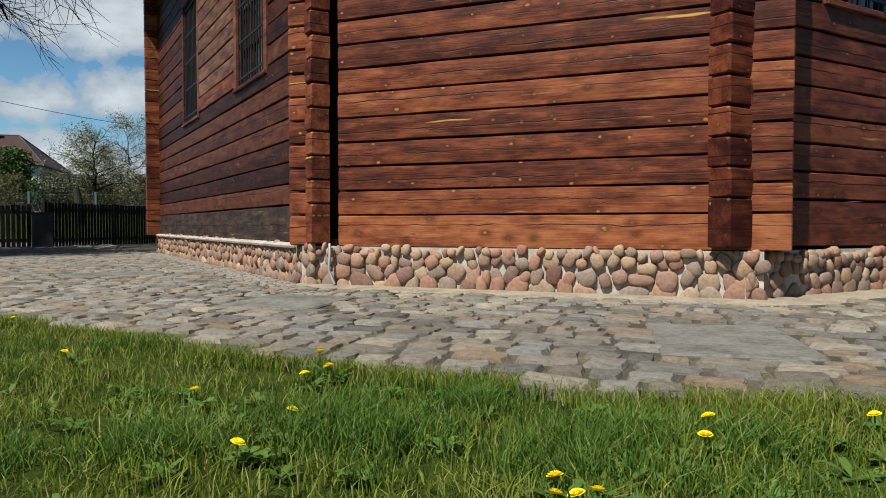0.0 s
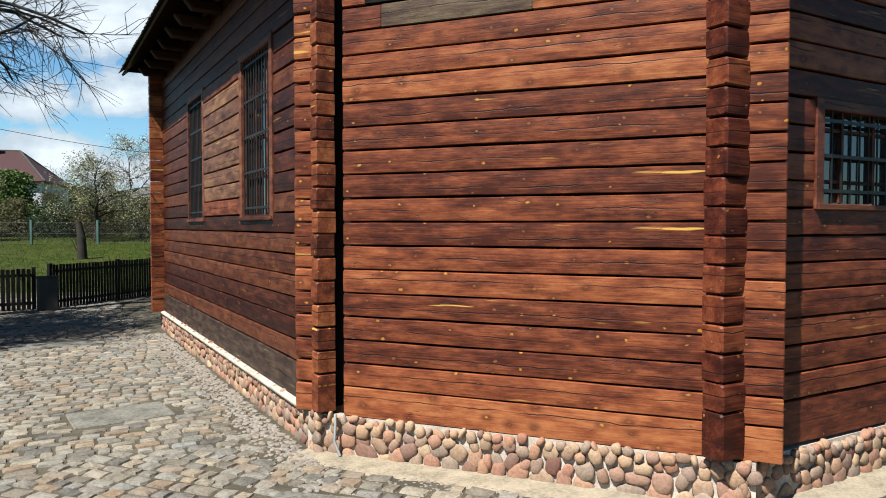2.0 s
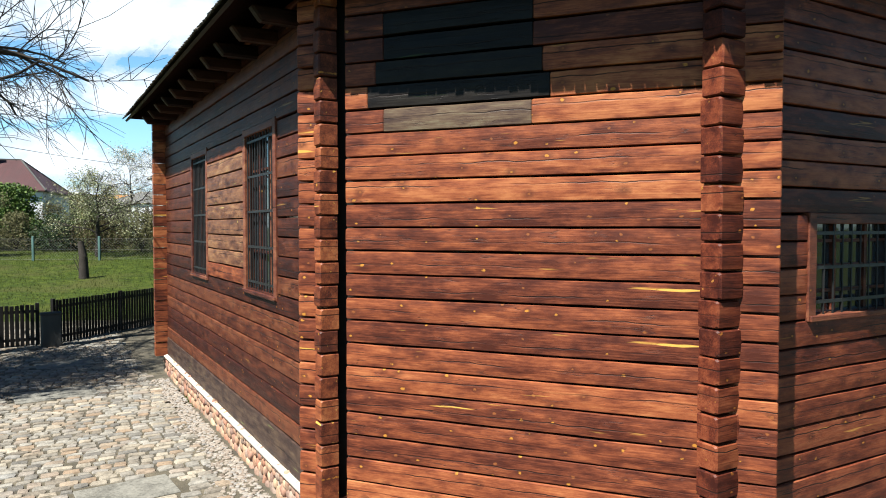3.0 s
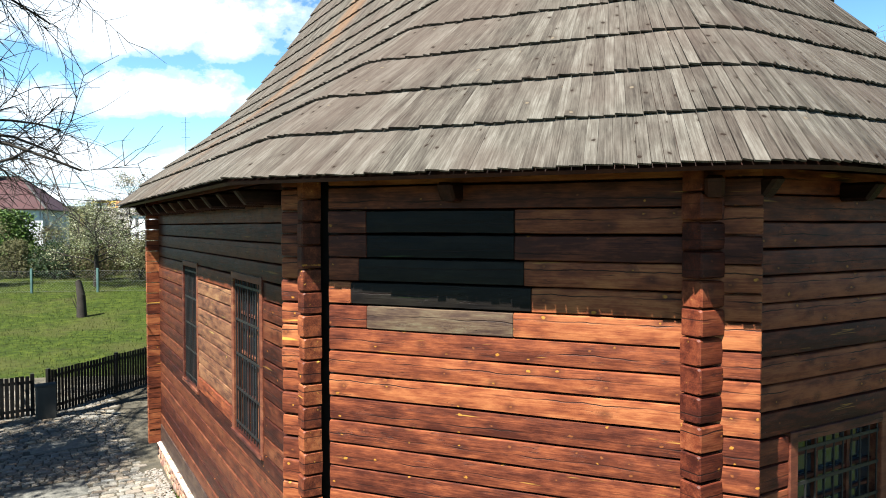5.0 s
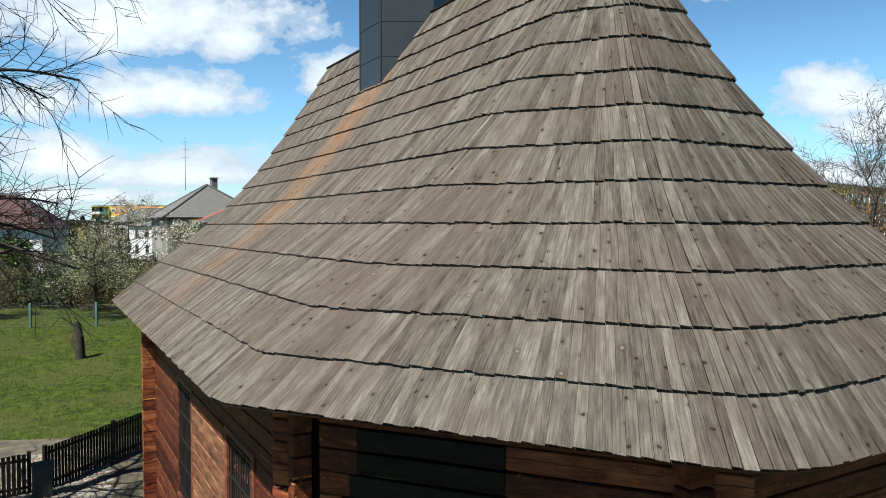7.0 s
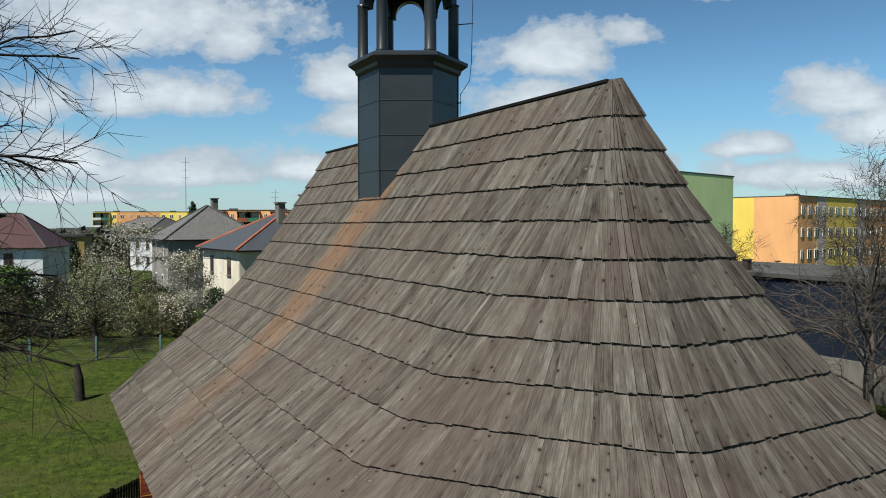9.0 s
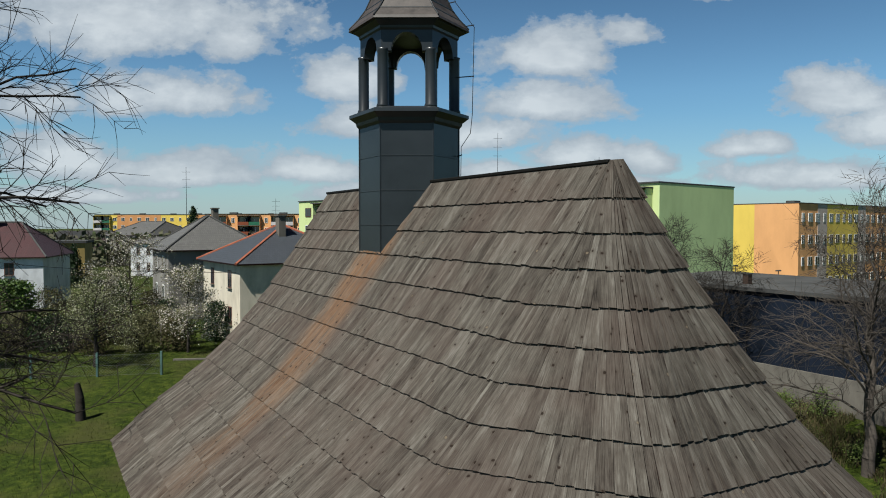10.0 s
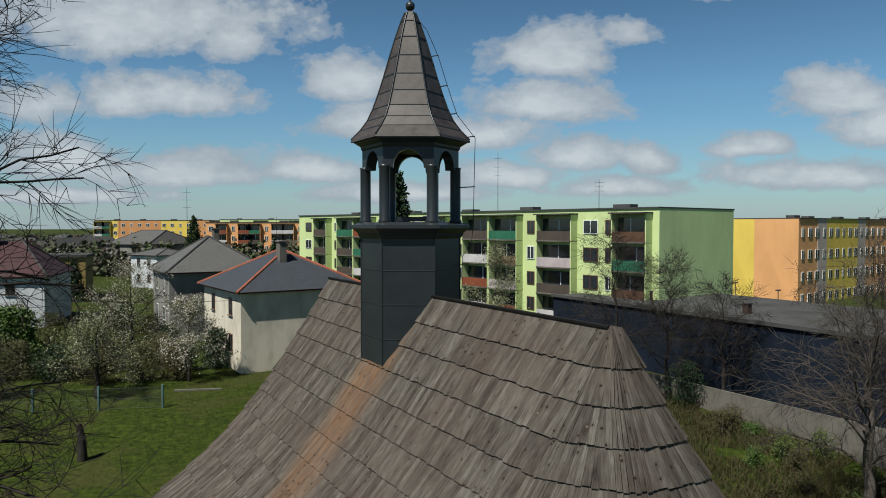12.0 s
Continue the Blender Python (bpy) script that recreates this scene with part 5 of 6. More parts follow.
def bare_tree(x, y, height, reach, seed, label, bark=M_BARK, radius=0.25, first=0.2, boughs=40, lift=45, sag=0.35, subs=8, twigs=6, leaf=None, leaf_size=0.06, per=3, leaf_spread=0.25, fine=1.0, slim=1.0, thin=0.0045, taper=0.65):
    """A trunk with boughs all the way up, each carrying side branches and twigs that bend down at the tips."""
    rnd = random.Random(seed)
    z = rise(x, y) - 0.1
    t = empty("tree", label, "tree")
    t.location = (x, y, z)
    trunk, crown, tips = [], [], []

    def run(p, d, length, r, steps, level, bend):
        pts, q = [], p
        for s in range(steps):
            d = (d + Vector((rnd.gauss(0, 0.16), rnd.gauss(0, 0.16), rnd.gauss(0, 0.12) - bend / steps))).normalized()
            e = q + d * (length / steps)
            r1 = r * (1 - 0.62 / steps * (s + 1) / steps * 1.4)
            crown.append((q, e, r, r1, level))
            pts.append((e, d.copy(), r1))
            q, r = e, r1
        return pts

    line, q = [], Vector((x, y, z))
    for s in range(12):
        e = Vector((x + rnd.gauss(0, 0.02) * height * (s + 1) / 12, y + rnd.gauss(0, 0.02) * height * (s + 1) / 12, z + height * 0.92 * (s + 1) / 12))
        r0, r1 = radius * (1 - s / 12 * 0.93), radius * (1 - (s + 1) / 12 * 0.93)
        trunk.append((q, e, r0, r1, 0))
        line.append((e, r1))
        q = e
    for k in range(boughs):
        f = first + (1 - first) * (k + rnd.random()) / boughs
        i = min(11, int(f * 12))
        p, r = line[i]
        a = k * 2.39996 + rnd.uniform(-0.4, 0.4)
        up = math.radians(lift + 30 * f + rnd.uniform(-15, 15))
        d = Vector((math.cos(a) * math.cos(up), math.sin(a) * math.cos(up), math.sin(up)))
        ln = reach * rnd.uniform(0.65, 1.2) * (1.15 - taper * f)
        main = run(p, d, ln, min(max(r * 0.4, 0.018), 0.075) * slim, 7, 1, sag * 2.2)
        for j in range(subs):
            e, dd, rr = main[min(6, 1 + int(j * 6 / subs))]
            ax = dd.orthogonal().normalized()
            ax.rotate(Matrix.Rotation(rnd.uniform(0, 6.283), 3, dd))
            sd = dd.copy()
            sd.rotate(Matrix.Rotation(math.radians(rnd.uniform(25, 65)), 3, ax))
            sub_line = run(e, sd, ln * rnd.uniform(0.22, 0.42), rr * 0.42, 4, 2, sag)
            for m in range(twigs):
                e2, d2, r2 = sub_line[m % 4]
                ax = d2.orthogonal().normalized()
                ax.rotate(Matrix.Rotation(rnd.uniform(0, 6.283), 3, d2))
                td = d2.copy()
                td.rotate(Matrix.Rotation(math.radians(rnd.uniform(20, 60)), 3, ax))
                end = run(e2, td, ln * rnd.uniform(0.07, 0.16) * fine, max(r2 * 0.5, thin), 2, 3, sag * 0.6)
                tips.append(end[-1][0])
                tips.append(end[0][0])
    tubes("trunk", trunk, bark, t)
    tubes("crown", crown, bark, t, "bare branching twigs")
    if leaf is not None:
        keep = [c for c in tips if noise.noise(c * 0.55 + Vector((seed, 0, 0))) > -0.18]
        flakes("foliage", keep, leaf_size, leaf, t, "", seed, per, leaf_spread)


bare_tree(-14.6, 18.2, 27.0, 4.7, 21, "tall bare tree with fine drooping dark twigs beside the lane", radius=0.36, first=0.21, boughs=54, lift=10, sag=0.16, subs=11, twigs=8, fine=1.7, slim=0.72, thin=0.0115, taper=0.12)
bare_tree(-17.2, 9.6, 18.5, 5.6, 44, "tall budding tree that shades the lane", radius=0.32, first=0.3, boughs=46, lift=25, sag=0.2, subs=10, twigs=6, leaf=M_OLIVE, leaf_size=0.09, per=5, leaf_spread=0.3)
bare_tree(19.9, 32.6, 12.2, 4.8, 22, "bare pollarded tree with pale knotty limbs and many fine shoots", M_BARK_PALE, radius=0.30, first=0.2, boughs=40, lift=30, sag=0.12, subs=13, twigs=9, fine=1.7, slim=0.75, thin=0.010)
bare_tree(12.6, 51.0, 12.0, 5.0, 23, "bare brown tree before the green flats", radius=0.18, boughs=34, lift=25, sag=0.1, subs=9, twigs=7, fine=1.8, slim=0.75, thin=0.013)
bare_tree(16.6, 52.0, 9.8, 4.6, 30, "bare brown tree before the green flats", radius=0.16, boughs=32, lift=25, sag=0.1, subs=9, twigs=7, fine=1.8, slim=0.75, thin=0.013)
bare_tree(20.6, 51.5, 8.4, 4.6, 33, "bare brown tree before the dark hall", radius=0.15, boughs=30, lift=20, sag=0.1, subs=9, twigs=7, fine=1.8, slim=0.75, thin=0.013)
bare_tree(4.3, 55.0, 10.6, 4.0, 24, "bushy tree breaking into pale blossom", radius=0.16, boughs=28, lift=30, leaf=M_PALEBUD, leaf_size=0.06, per=4, thin=0.010)
bare_tree(-1.5, 60.0, 10.2, 3.8, 31, "bushy tree breaking into pale blossom", radius=0.16, boughs=28, lift=30, leaf=M_PALEBUD, leaf_size=0.06, per=4, thin=0.010)
bare_tree(-29.3, 66.0, 8.6, 4.6, 25, "spreading fruit tree flecked with pinkish white blossom", radius=0.18, first=0.25, boughs=26, lift=15, sag=0.2, leaf=M_BLOSSOM, leaf_size=0.055, per=3, thin=0.012)
bare_tree(-31.6, 66.0, 6.0, 3.4, 35, "spreading fruit tree flecked with white blossom", radius=0.16, first=0.25, boughs=18, lift=15, sag=0.2, leaf=M_BLOSSOM, leaf_size=0.06, per=2)
bare_tree(-20.6, 57.0, 6.4, 2.6, 26, "small fruit tree in dense white blossom", radius=0.13, first=0.2, boughs=22, lift=30, sag=0.2, leaf=M_BLOSSOM, leaf_size=0.065, per=5)
bare_tree(-25.6, 52.0, 5.8, 3.6, 27, "old garden fruit tree with olive buds", radius=0.22, first=0.3, boughs=24, lift=15, sag=0.2, leaf=M_PALEBUD, leaf_size=0.055, per=4, thin=0.012)
bare_tree(-34.0, 51.0, 4.6, 3.0, 29, "old garden fruit tree with olive buds", radius=0.16, first=0.3, boughs=20, lift=15, sag=0.2, leaf=M_OLIVE, leaf_size=0.055, per=5, thin=0.010)


def bush(x, y, w, h, seed, label, material, size=0.07, count=900, name="bush", flat=0.8):
    """A shrub of stems and leaf clumps with an uneven outline."""
    rnd = random.Random(seed)
    z = rise(x, y) - 0.05
    b = empty(name, label, "bush")
    b.location = (x, y, z)
    segs = []
    for _ in range(14):
        a, r = rnd.uniform(0, 6.283), w * 0.5 * rnd.uniform(0.2, 0.9)
        mid = Vector((x + math.cos(a) * r * 0.4, y + math.sin(a) * r * 0.4, z + h * 0.45))
        end = Vector((x + math.cos(a) * r, y + math.sin(a) * r, z + h * rnd.uniform(0.6, 1.02)))
        segs += [(Vector((x, y, z)), mid, 0.04, 0.025, 2), (mid, end, 0.025, 0.01, 2)]
    tubes("stem", segs, M_BARK, b)
    spots = []
    for _ in range(count):
        a, r, f = rnd.uniform(0, 6.283), math.sqrt(rnd.random()), rnd.random()
        k = (1 - abs(f - 0.42) ** 1.6 * 1.6) * (0.75 + 0.5 * noise.noise((math.cos(a) * 1.3 + seed, math.sin(a) * 1.3, f * 2.5)))
        spots.append((x + math.cos(a) * r * w / 2 * k, y + math.sin(a) * r * w / 2 * k * flat, z + 0.1 + f * h))
    flakes("foliage", spots, size, material, b, "", seed, 4, 0.14)


bush(-37.0, 60.0, 7.6, 5.4, 1, "tall dark ivy-grown thicket at the garden end", M_IVY, 0.12, 2600)
bush(-43.0, 59.0, 7.0, 5.2, 2, "tall dark ivy-grown thicket at the garden end", M_IVY, 0.12, 2200)
bush(-33.0, 66.0, 5.0, 3.4, 3, "leafy green shrub at the garden end", M_LEAF, 0.08, 700)
for i, (x, y, w, h) in enumerate(((-28.5, 61, 5, 2.4), (-25, 62, 5, 3.0), (-22.5, 60.5, 4, 2.6), (-31, 59, 4, 2.0), (-37, 56, 5, 2.2), (-26, 66, 5, 3.2), (-38, 68, 6, 4), (-44, 72, 7, 4.5), (-34, 74, 6, 4.2), (-29, 70, 5, 3.6), (-47, 64, 6, 4), (-52, 78, 8, 5), (-27.5, 56, 4.5, 2.6), (-24.5, 57, 4.5, 3.0), (-31.5, 57, 5, 2.8), (-21.8, 57.5, 3.5, 2.6), (-35, 57.5, 5, 3.0), (-39, 63, 5, 3.4))):
    bush(x, y, w, h, 10 + i, "brown budding hedge shrub along the garden", (M_STRAW, M_OLIVE, M_EVERGREEN)[i % 3], 0.07, 800)
bush(-20.0, 62.0, 3.6, 3.4, 4, "dark green evergreen shrub beside the house", M_EVERGREEN, 0.08, 900)
bush(-9.0, 78.0, 6.0, 5.5, 5, "yellow-green forsythia bush in bloom", M_FORSYTHIA, 0.09, 900)
bush(-14.0, 90.0, 7.0, 6.5, 6, "yellow-green forsythia bush in bloom", M_FORSYTHIA, 0.09, 900)
bush(17.5, 50.5, 4.0, 3.0, 7, "dark bare shrub by the concrete wall", M_EVERGREEN, 0.07, 500)
bush(25.5, 33.5, 5.0, 3.4, 8, "dark green shrub below the pollarded tree", M_IVY, 0.08, 900)


def conifer(x, y, h, w, seed, label):
    rnd = random.Random(seed)
    z = rise(x, y)
    t = empty("conifer", label, "tree")
    t.location = (x, y, z)
    tubes("trunk", [(Vector((x, y, z - 0.1)), Vector((x, y, z + h)), 0.2, 0.02, 0)], M_BARK, t)
    spots = []
    n = int(h * 4)
    for k in range(n):
        f = k / n
        r = w / 2 * (1 - f) ** 0.8
        for _ in range(int(5 + r * 9)):
            a, q = rnd.uniform(0, 6.283), r * rnd.uniform(0.25, 1.0)
            spots.append((x + math.cos(a) * q, y + math.sin(a) * q, z + h * 0.08 + f * h * 0.92 - q * 0.25))
    flakes("foliage", spots, 0.17, M_EVERGREEN, t, "", seed, 7, 0.2)


conifer(-3.2, 52.0, 16.8, 6.0, 1, "tall dark conifer behind the chapel")
conifer(-64.0, 180.0, 15.5, 9.0, 2, "dark spruce among the far houses")
conifer(-62.0, 118.0, 7.0, 5.0, 3, "dark spruce among the far houses")
conifer(-36.0, 150.0, 10.0, 6.0, 4, "dark spruce among the far houses")

# chain-link fence across the garden
def chain_link(a, b, height, parts=8):
    a, b = Vector((*a, 0)), Vector((*b, 0))
    f = empty("chain_link_fence", "sagging grey chain-link fence on teal concrete posts", "fence")
    f.location = (a.x, a.y, rise(a.x, a.y))
    length = (b - a).length

    def at(s, h):
        p = a.lerp(b, min(max(s / length, 0), 1))
        return Vector((p.x, p.y, rise(p.x, p.y) + h))

    segs, step, s = [], 0.2, -height
    while s < length:
        for lo, hi in (((s, 0.05), (s + height, height)), ((s + height, 0.05), (s, height))):
            segs.append((at(*lo), at(*hi), 0.003, 0.003, 3))
        s += step
    for h in (0.08, height * 0.5, height):
        segs += [(at(length * k / 40, h), at(length * (k + 1) / 40, h), 0.006, 0.006, 3) for k in range(40)]
    tubes("wire_mesh", [g for g in segs if (g[0] - g[1]).length > 0.1], M_WIRE, f, "thin grey wire mesh")
    for k in range(parts + 1):
        q = at(length * k / parts, 0)
        box("post", (0.15, 0.15, height + 0.45), upright(q.x, q.y, q.z + height / 2 - 0.05, 10), M_TEAL, f, "faded teal concrete post", bevel=0.02)


M_WIRE = mat("galvanised wire", (0.16, 0.16, 0.16), 0.6, 0.5)[0]
M_TEAL = plaster("faded teal paint", (0.085, 0.15, 0.135), 3.0, 0.4)
chain_link((-45.2, 45.5), (-19.9, 49.9), 1.5, 6)

# old stump in the garden and concrete garden posts
stump = empty("tree_stump", "old dark broken tree trunk standing in the lawn", "stump")
sx, sy = -20.75, 40.4
stump.location = (sx, sy, rise(sx, sy))
tubes("trunk", [(Vector((sx, sy, rise(sx, sy) - 0.1)), Vector((sx - 0.03, sy, rise(sx, sy) + 1.2)), 0.30, 0.24, 0), (Vector((sx - 0.03, sy, rise(sx, sy) + 1.2)), Vector((sx - 0.18, sy, rise(sx, sy) + 2.05)), 0.24, 0.17, 0),
                (Vector((sx - 0.18, sy, rise(sx, sy) + 2.05)), Vector((sx - 0.22, sy, rise(sx, sy) + 2.12)), 0.17, 0.02, 0), (Vector((sx - 0.2, sy, rise(sx, sy) + 0.2)), Vector((sx - 0.6, sy, rise(sx, sy) + 1.1)), 0.04, 0.015, 2), (Vector((sx - 0.2, sy, rise(sx, sy) + 0.3)), Vector((sx - 0.45, sy, rise(sx, sy) + 1.3)), 0.03, 0.015, 2)], M_BARK, stump)
for x, y in ((-24.0, 60.0), (-36.0, 54.0), (-15.2, 62.5)):
    g = box("garden_post", (0.16, 0.16, 2.0), upright(x, y, rise(x, y) + 0.9, 20), M_CONCRETE, bevel=0.02)
    tagged(g, "grey concrete garden post standing in the lawn", "post", "posts in the garden")
k = box("garden_kerb", (3.6, 0.18, 0.16), upright(-18.9, 54.3, rise(-18.9, 54.3) + 0.04, 8), M_CONCRETE, bevel=0.02)
tagged(k, "pale concrete kerb edging the garden path", "kerb", kind="structure")

wire("cable", [(-17.4 - 18.6 * k / 12, 59.5 - 14.5 * k / 12, 8.0 + 2.4 * k / 12 - 0.5 * math.sin(math.pi * k / 12)) for k in range(13)], 0.02, M_IRON)
tagged(bpy.data.objects["cable"], "thin black overhead cable from the cream house", "cable")


# ---- garden wall and dark hall ----
wall = empty("concrete_wall", "weathered panelled concrete boundary wall", "wall")
wd = Vector((-0.5, 0.866, 0))
w0 = Vector((22.3, 43.6, 0))
for i in range(-14, 12):
    c = w0 + wd * (2.5 * i + 1.25)
    box("panel", (2.44, 0.10, 3.2), upright(c.x, c.y, 1.35, 120), M_CONCRETE, wall, bevel=0.01)
    p = w0 + wd * 2.5 * i
    box("post", (0.16, 0.14, 3.2), upright(p.x, p.y, 1.36, 120), M_CONCRETE, wall, bevel=0.015)

hall = empty("hall", "long dark navy flat-roofed industrial hall", "building")
M_NAVY = plaster("navy cladding", (0.009, 0.014, 0.025), 1.0, 0.3)
M_FELT = plaster("grey roofing felt", (0.066, 0.066, 0.0639), 0.7, 0.35)
hc = Vector((26.3, 46.2, 0)) + wd * 2.0 + Vector((0.866, 0.5, 0)) * 8.0
box("wall", (56.0, 16.0, 7.4), upright(hc.x, hc.y, 3.4, 120), M_NAVY, hall)
for i in range(23):
    p = Vector((26.3, 46.2, 0)) + wd * (2.0 - 27.5 + 2.5 * i) - Vector((0.866, 0.5, 0)) * 0.012
    box("cladding_seam", (0.0124, 0.0083, 2.97), upright(p.x, p.y, 3.4, 120), M_NAVY, hall)
box("roof", (56.4, 16.4, 0.14), upright(hc.x, hc.y, 7.17, 120), M_FELT, hall)
box("parapet", (56.4, 0.2, 0.16), upright((hc - Vector((0.866, 0.5, 0)) * 8.1).x, (hc - Vector((0.866, 0.5, 0)) * 8.1).y, 7.3, 120), M_FELT, hall)
rnd = random.Random(8)
for i in range(9):
    p = hc + wd * rnd.uniform(-20, 20) + Vector((0.866, 0.5, 0)) * rnd.uniform(-5, 6)
    s = rnd.uniform(0.4, 0.8)
    v = empty("roof_vent", "small sooty brick roof vent", "vent", "vents on the hall roof")
    v.location = (p.x, p.y, 7.24)
    box("stack", (s, s, 0.8), upright(p.x, p.y, 7.64, 120), plaster("sooty brick", (0.0578, 0.0371, 0.0289)) if i == 0 else bpy.data.materials["sooty brick"], v)
    box("cap", (s + 0.12, s + 0.12, 0.08), upright(p.x, p.y, 8.06, 120), M_FELT, v)


# rough dry growth between the chapel and the wall
def scrub_spot(rnd):
    t, o = rnd.uniform(-32, 14), 0.4 + 13 * rnd.random() ** 1.3
    p = w0 + wd * t - Vector((0.866, 0.5, 0)) * o
    if noise.noise((p.x * 0.35, p.y * 0.35, 2)) < -0.22:
        return None
    return p.x, p.y, rise(p.x, p.y), 0.6 + 0.8 * rnd.random()


grass("dry_scrub", 60000, scrub_spot, 0.42, 0.045, "dry straw and weeds along the wall", M_STRAW, 0.9, 12)
rnd = random.Random(19)
for i in range(26):
    q = w0 + wd * rnd.uniform(-16, 13) - Vector((0.866, 0.5, 0)) * rnd.uniform(0.8, 9)
    bush(q.x, q.y, rnd.uniform(1.2, 2.6), rnd.uniform(0.6, 1.7), 60 + i, "low weedy shrub in the rough ground by the wall", (M_LEAF, M_STRAW, M_IVY, M_STRAW)[i % 4], 0.05, 260)


# ---- houses ----
def hip_house(name, label, corner, angle, length, width, z0, eave, peak, wall_mat, roof_mat, over=0.5, rows=((0.3, 0.75), 2), frame=M_BROWNFRAME, chimney=None, ridge=0.35):
    """A house with its near corner given; its long wall runs along angle, its short one 90 degrees to the right of that."""
    h = empty(name, label, "house")
    h.location = (*corner, z0)
    m = upright(corner[0], corner[1], 0, angle)
    box("wall", (length, width, eave - z0 + 1.0), m @ Matrix.Translation((length / 2, -width / 2, (eave + z0 - 1.0) / 2)), wall_mat, h)
    o = over
    x0, x1, y0, y1 = -o, length + o, o, -width - o
    rx = (length - length * ridge) / 2
    vs = [m @ Vector(c) for c in ((x0, y0, eave), (x1, y0, eave), (x1, y1, eave), (x0, y1, eave), (rx, -width / 2, peak), (length - rx, -width / 2, peak))]
    fs = [(0, 4, 5, 1), (1, 5, 2), (2, 5, 4, 3), (3, 4, 0), (0, 1, 2, 3)]
    uv = []
    for f in fs:
        a = vs[f[0]]
        ux = (vs[f[-1]] - a).normalized()
        nn = (vs[f[1]] - a).cross(ux).normalized()
        uy = nn.cross(ux)
        uv += [((vs[i] - a).dot(ux), (vs[i] - a).dot(uy)) for i in f]
    roof_ob = solid("roof", vs, fs, roof_mat, h, uvs=uv)
    box("eaves_board", (length + 2 * o, width + 2 * o, 0.12), m @ Matrix.Translation((length / 2, -width / 2, eave - 0.065)), M_BOARD, h)
    for a, b in ((0, 4), (1, 5), (2, 5), (3, 4), (4, 5)):
        tube("hip_tile", vs[a], vs[b], 0.13, 0.13, M_HIP if name == "house" else M_FELT, roof_ob, sides=6)
    floors = rows[1]
    for fl in range(floors):
        zc = eave - 1.45 - 3.2 * fl
        for f in rows[0]:
            p = m @ Matrix.Translation((length * f, 0.0, zc))
            w = box("window", (1.05, 0.06, 1.55), p, frame, h)
            box("pane", (0.86, 0.06, 1.36), p @ Matrix.Translation((0, 0.012, 0)), M_PANE, w)
            box("sill", (1.2, 0.2, 0.06), p @ Matrix.Translation((0, 0.06, -0.82)), M_CONCRETE, w)
            box("sash_bar", (0.06, 0.07, 1.4), p @ Matrix.Translation((0, 0.014, 0)), frame, w)
    if chimney:
        x, y, top = chimney
        c = box("chimney", (0.9, 0.65, top - eave), m @ Matrix.Translation((x, y, (top + eave) / 2)), M_CONCRETE, h)
        box("chimney_cap", (1.1, 0.85, 0.12), m @ Matrix.Translation((x, y, top)), M_CONCRETE, c)
    return h, m


M_HIP = plaster("red ridge tiles", (0.30, 0.10, 0.06), 3.0)
M_TILE_DARK = tiled_roof("dark glazed tiles", (0.042, 0.049, 0.0595))
M_TILE_GREY = tiled_roof("grey shingles", (0.1125, 0.1087, 0.1013))
M_TILE_RED = tiled_roof("red sheet roof", (0.0474, 0.01, 0.0112), ridged=True)
M_CREAM = plaster("cream plaster", (0.594, 0.54, 0.432))
M_GREYWALL = plaster("grey plaster", (0.216, 0.2052, 0.1872), 1.2, 0.4)
M_WHITEWALL = plaster("white plaster", (0.56, 0.576, 0.592))
M_OCHRE = plaster("ochre plaster", (0.252, 0.189, 0.07))
hip_house("house", "cream two-storey house with dark glazed hip roof", (-17.1, 59.6), 124, 11.2, 11.5, 1.9, 8.7, 12.0, M_CREAM, M_TILE_DARK, rows=((0.25, 0.72), 2), chimney=(3.6, -5.0, 12.9), ridge=0.12)
hip_house("grey_house", "grey rendered house with shingled hip roof", (-29.4, 75.5), 122, 9.5, 10.5, 1.6, 9.3, 13.1, M_GREYWALL, M_TILE_GREY, rows=((0.3, 0.72), 2), frame=M_WHITE, chimney=(5.5, -6.3, 14.0), ridge=0.1)
hip_house("red_roofed_house", "white house under a dark red sheet roof", (-49.4, 87.0), 196, 15.0, 14.0, 1.5, 8.1, 12.4, M_WHITEWALL, M_TILE_RED, rows=((0.25, 0.6), 2), chimney=(7.0, -6.0, 13.5), ridge=0.45)
hip_house("white_cottage", "small white house among trees", (-58.0, 142.0), 150, 8.0, 9.0, 1.0, 8.4, 9.6, M_WHITEWALL, M_TILE_GREY, rows=((0.3, 0.7), 2))
hip_house("brown_roofed_house", "low house with a grey gabled roof", (-78.0, 185.0), 160, 14.0, 20.0, 0.5, 9.5, 13.2, M_GREYWALL, M_TILE_GREY, rows=((0.3, 0.7), 2), ridge=0.6)
flat = empty("flat_roofed_house", "ochre flat-roofed house beside the red-roofed one", "house")
box("wall", (9.0, 10.0, 8.4), upright(-67.5, 124.0, 4.9, 20), M_OCHRE, flat)
box("roof", (9.6, 10.6, 0.4), upright(-67.5, 124.0, 9.2, 20), M_FELT, flat)
for x in (-2.5, 1.5):
    box("window", (0.98, 0.07, 0.98), upright(-67.5, 124.0, 7.2, 20) @ Matrix.Translation((x, -5.0, 0)), M_PANE, flat)
shed = empty("porch", "small dark flat-roofed porch on the cream house", "porch")
box("wall", (1.82, 1.4, 1.68), upright(-11.3, 60.6, 2.9, 32), M_GREYWALL, shed)
box("roof", (2.1, 1.75, 0.126), upright(-11.3, 60.6, 4.2, 32), M_FELT, shed)


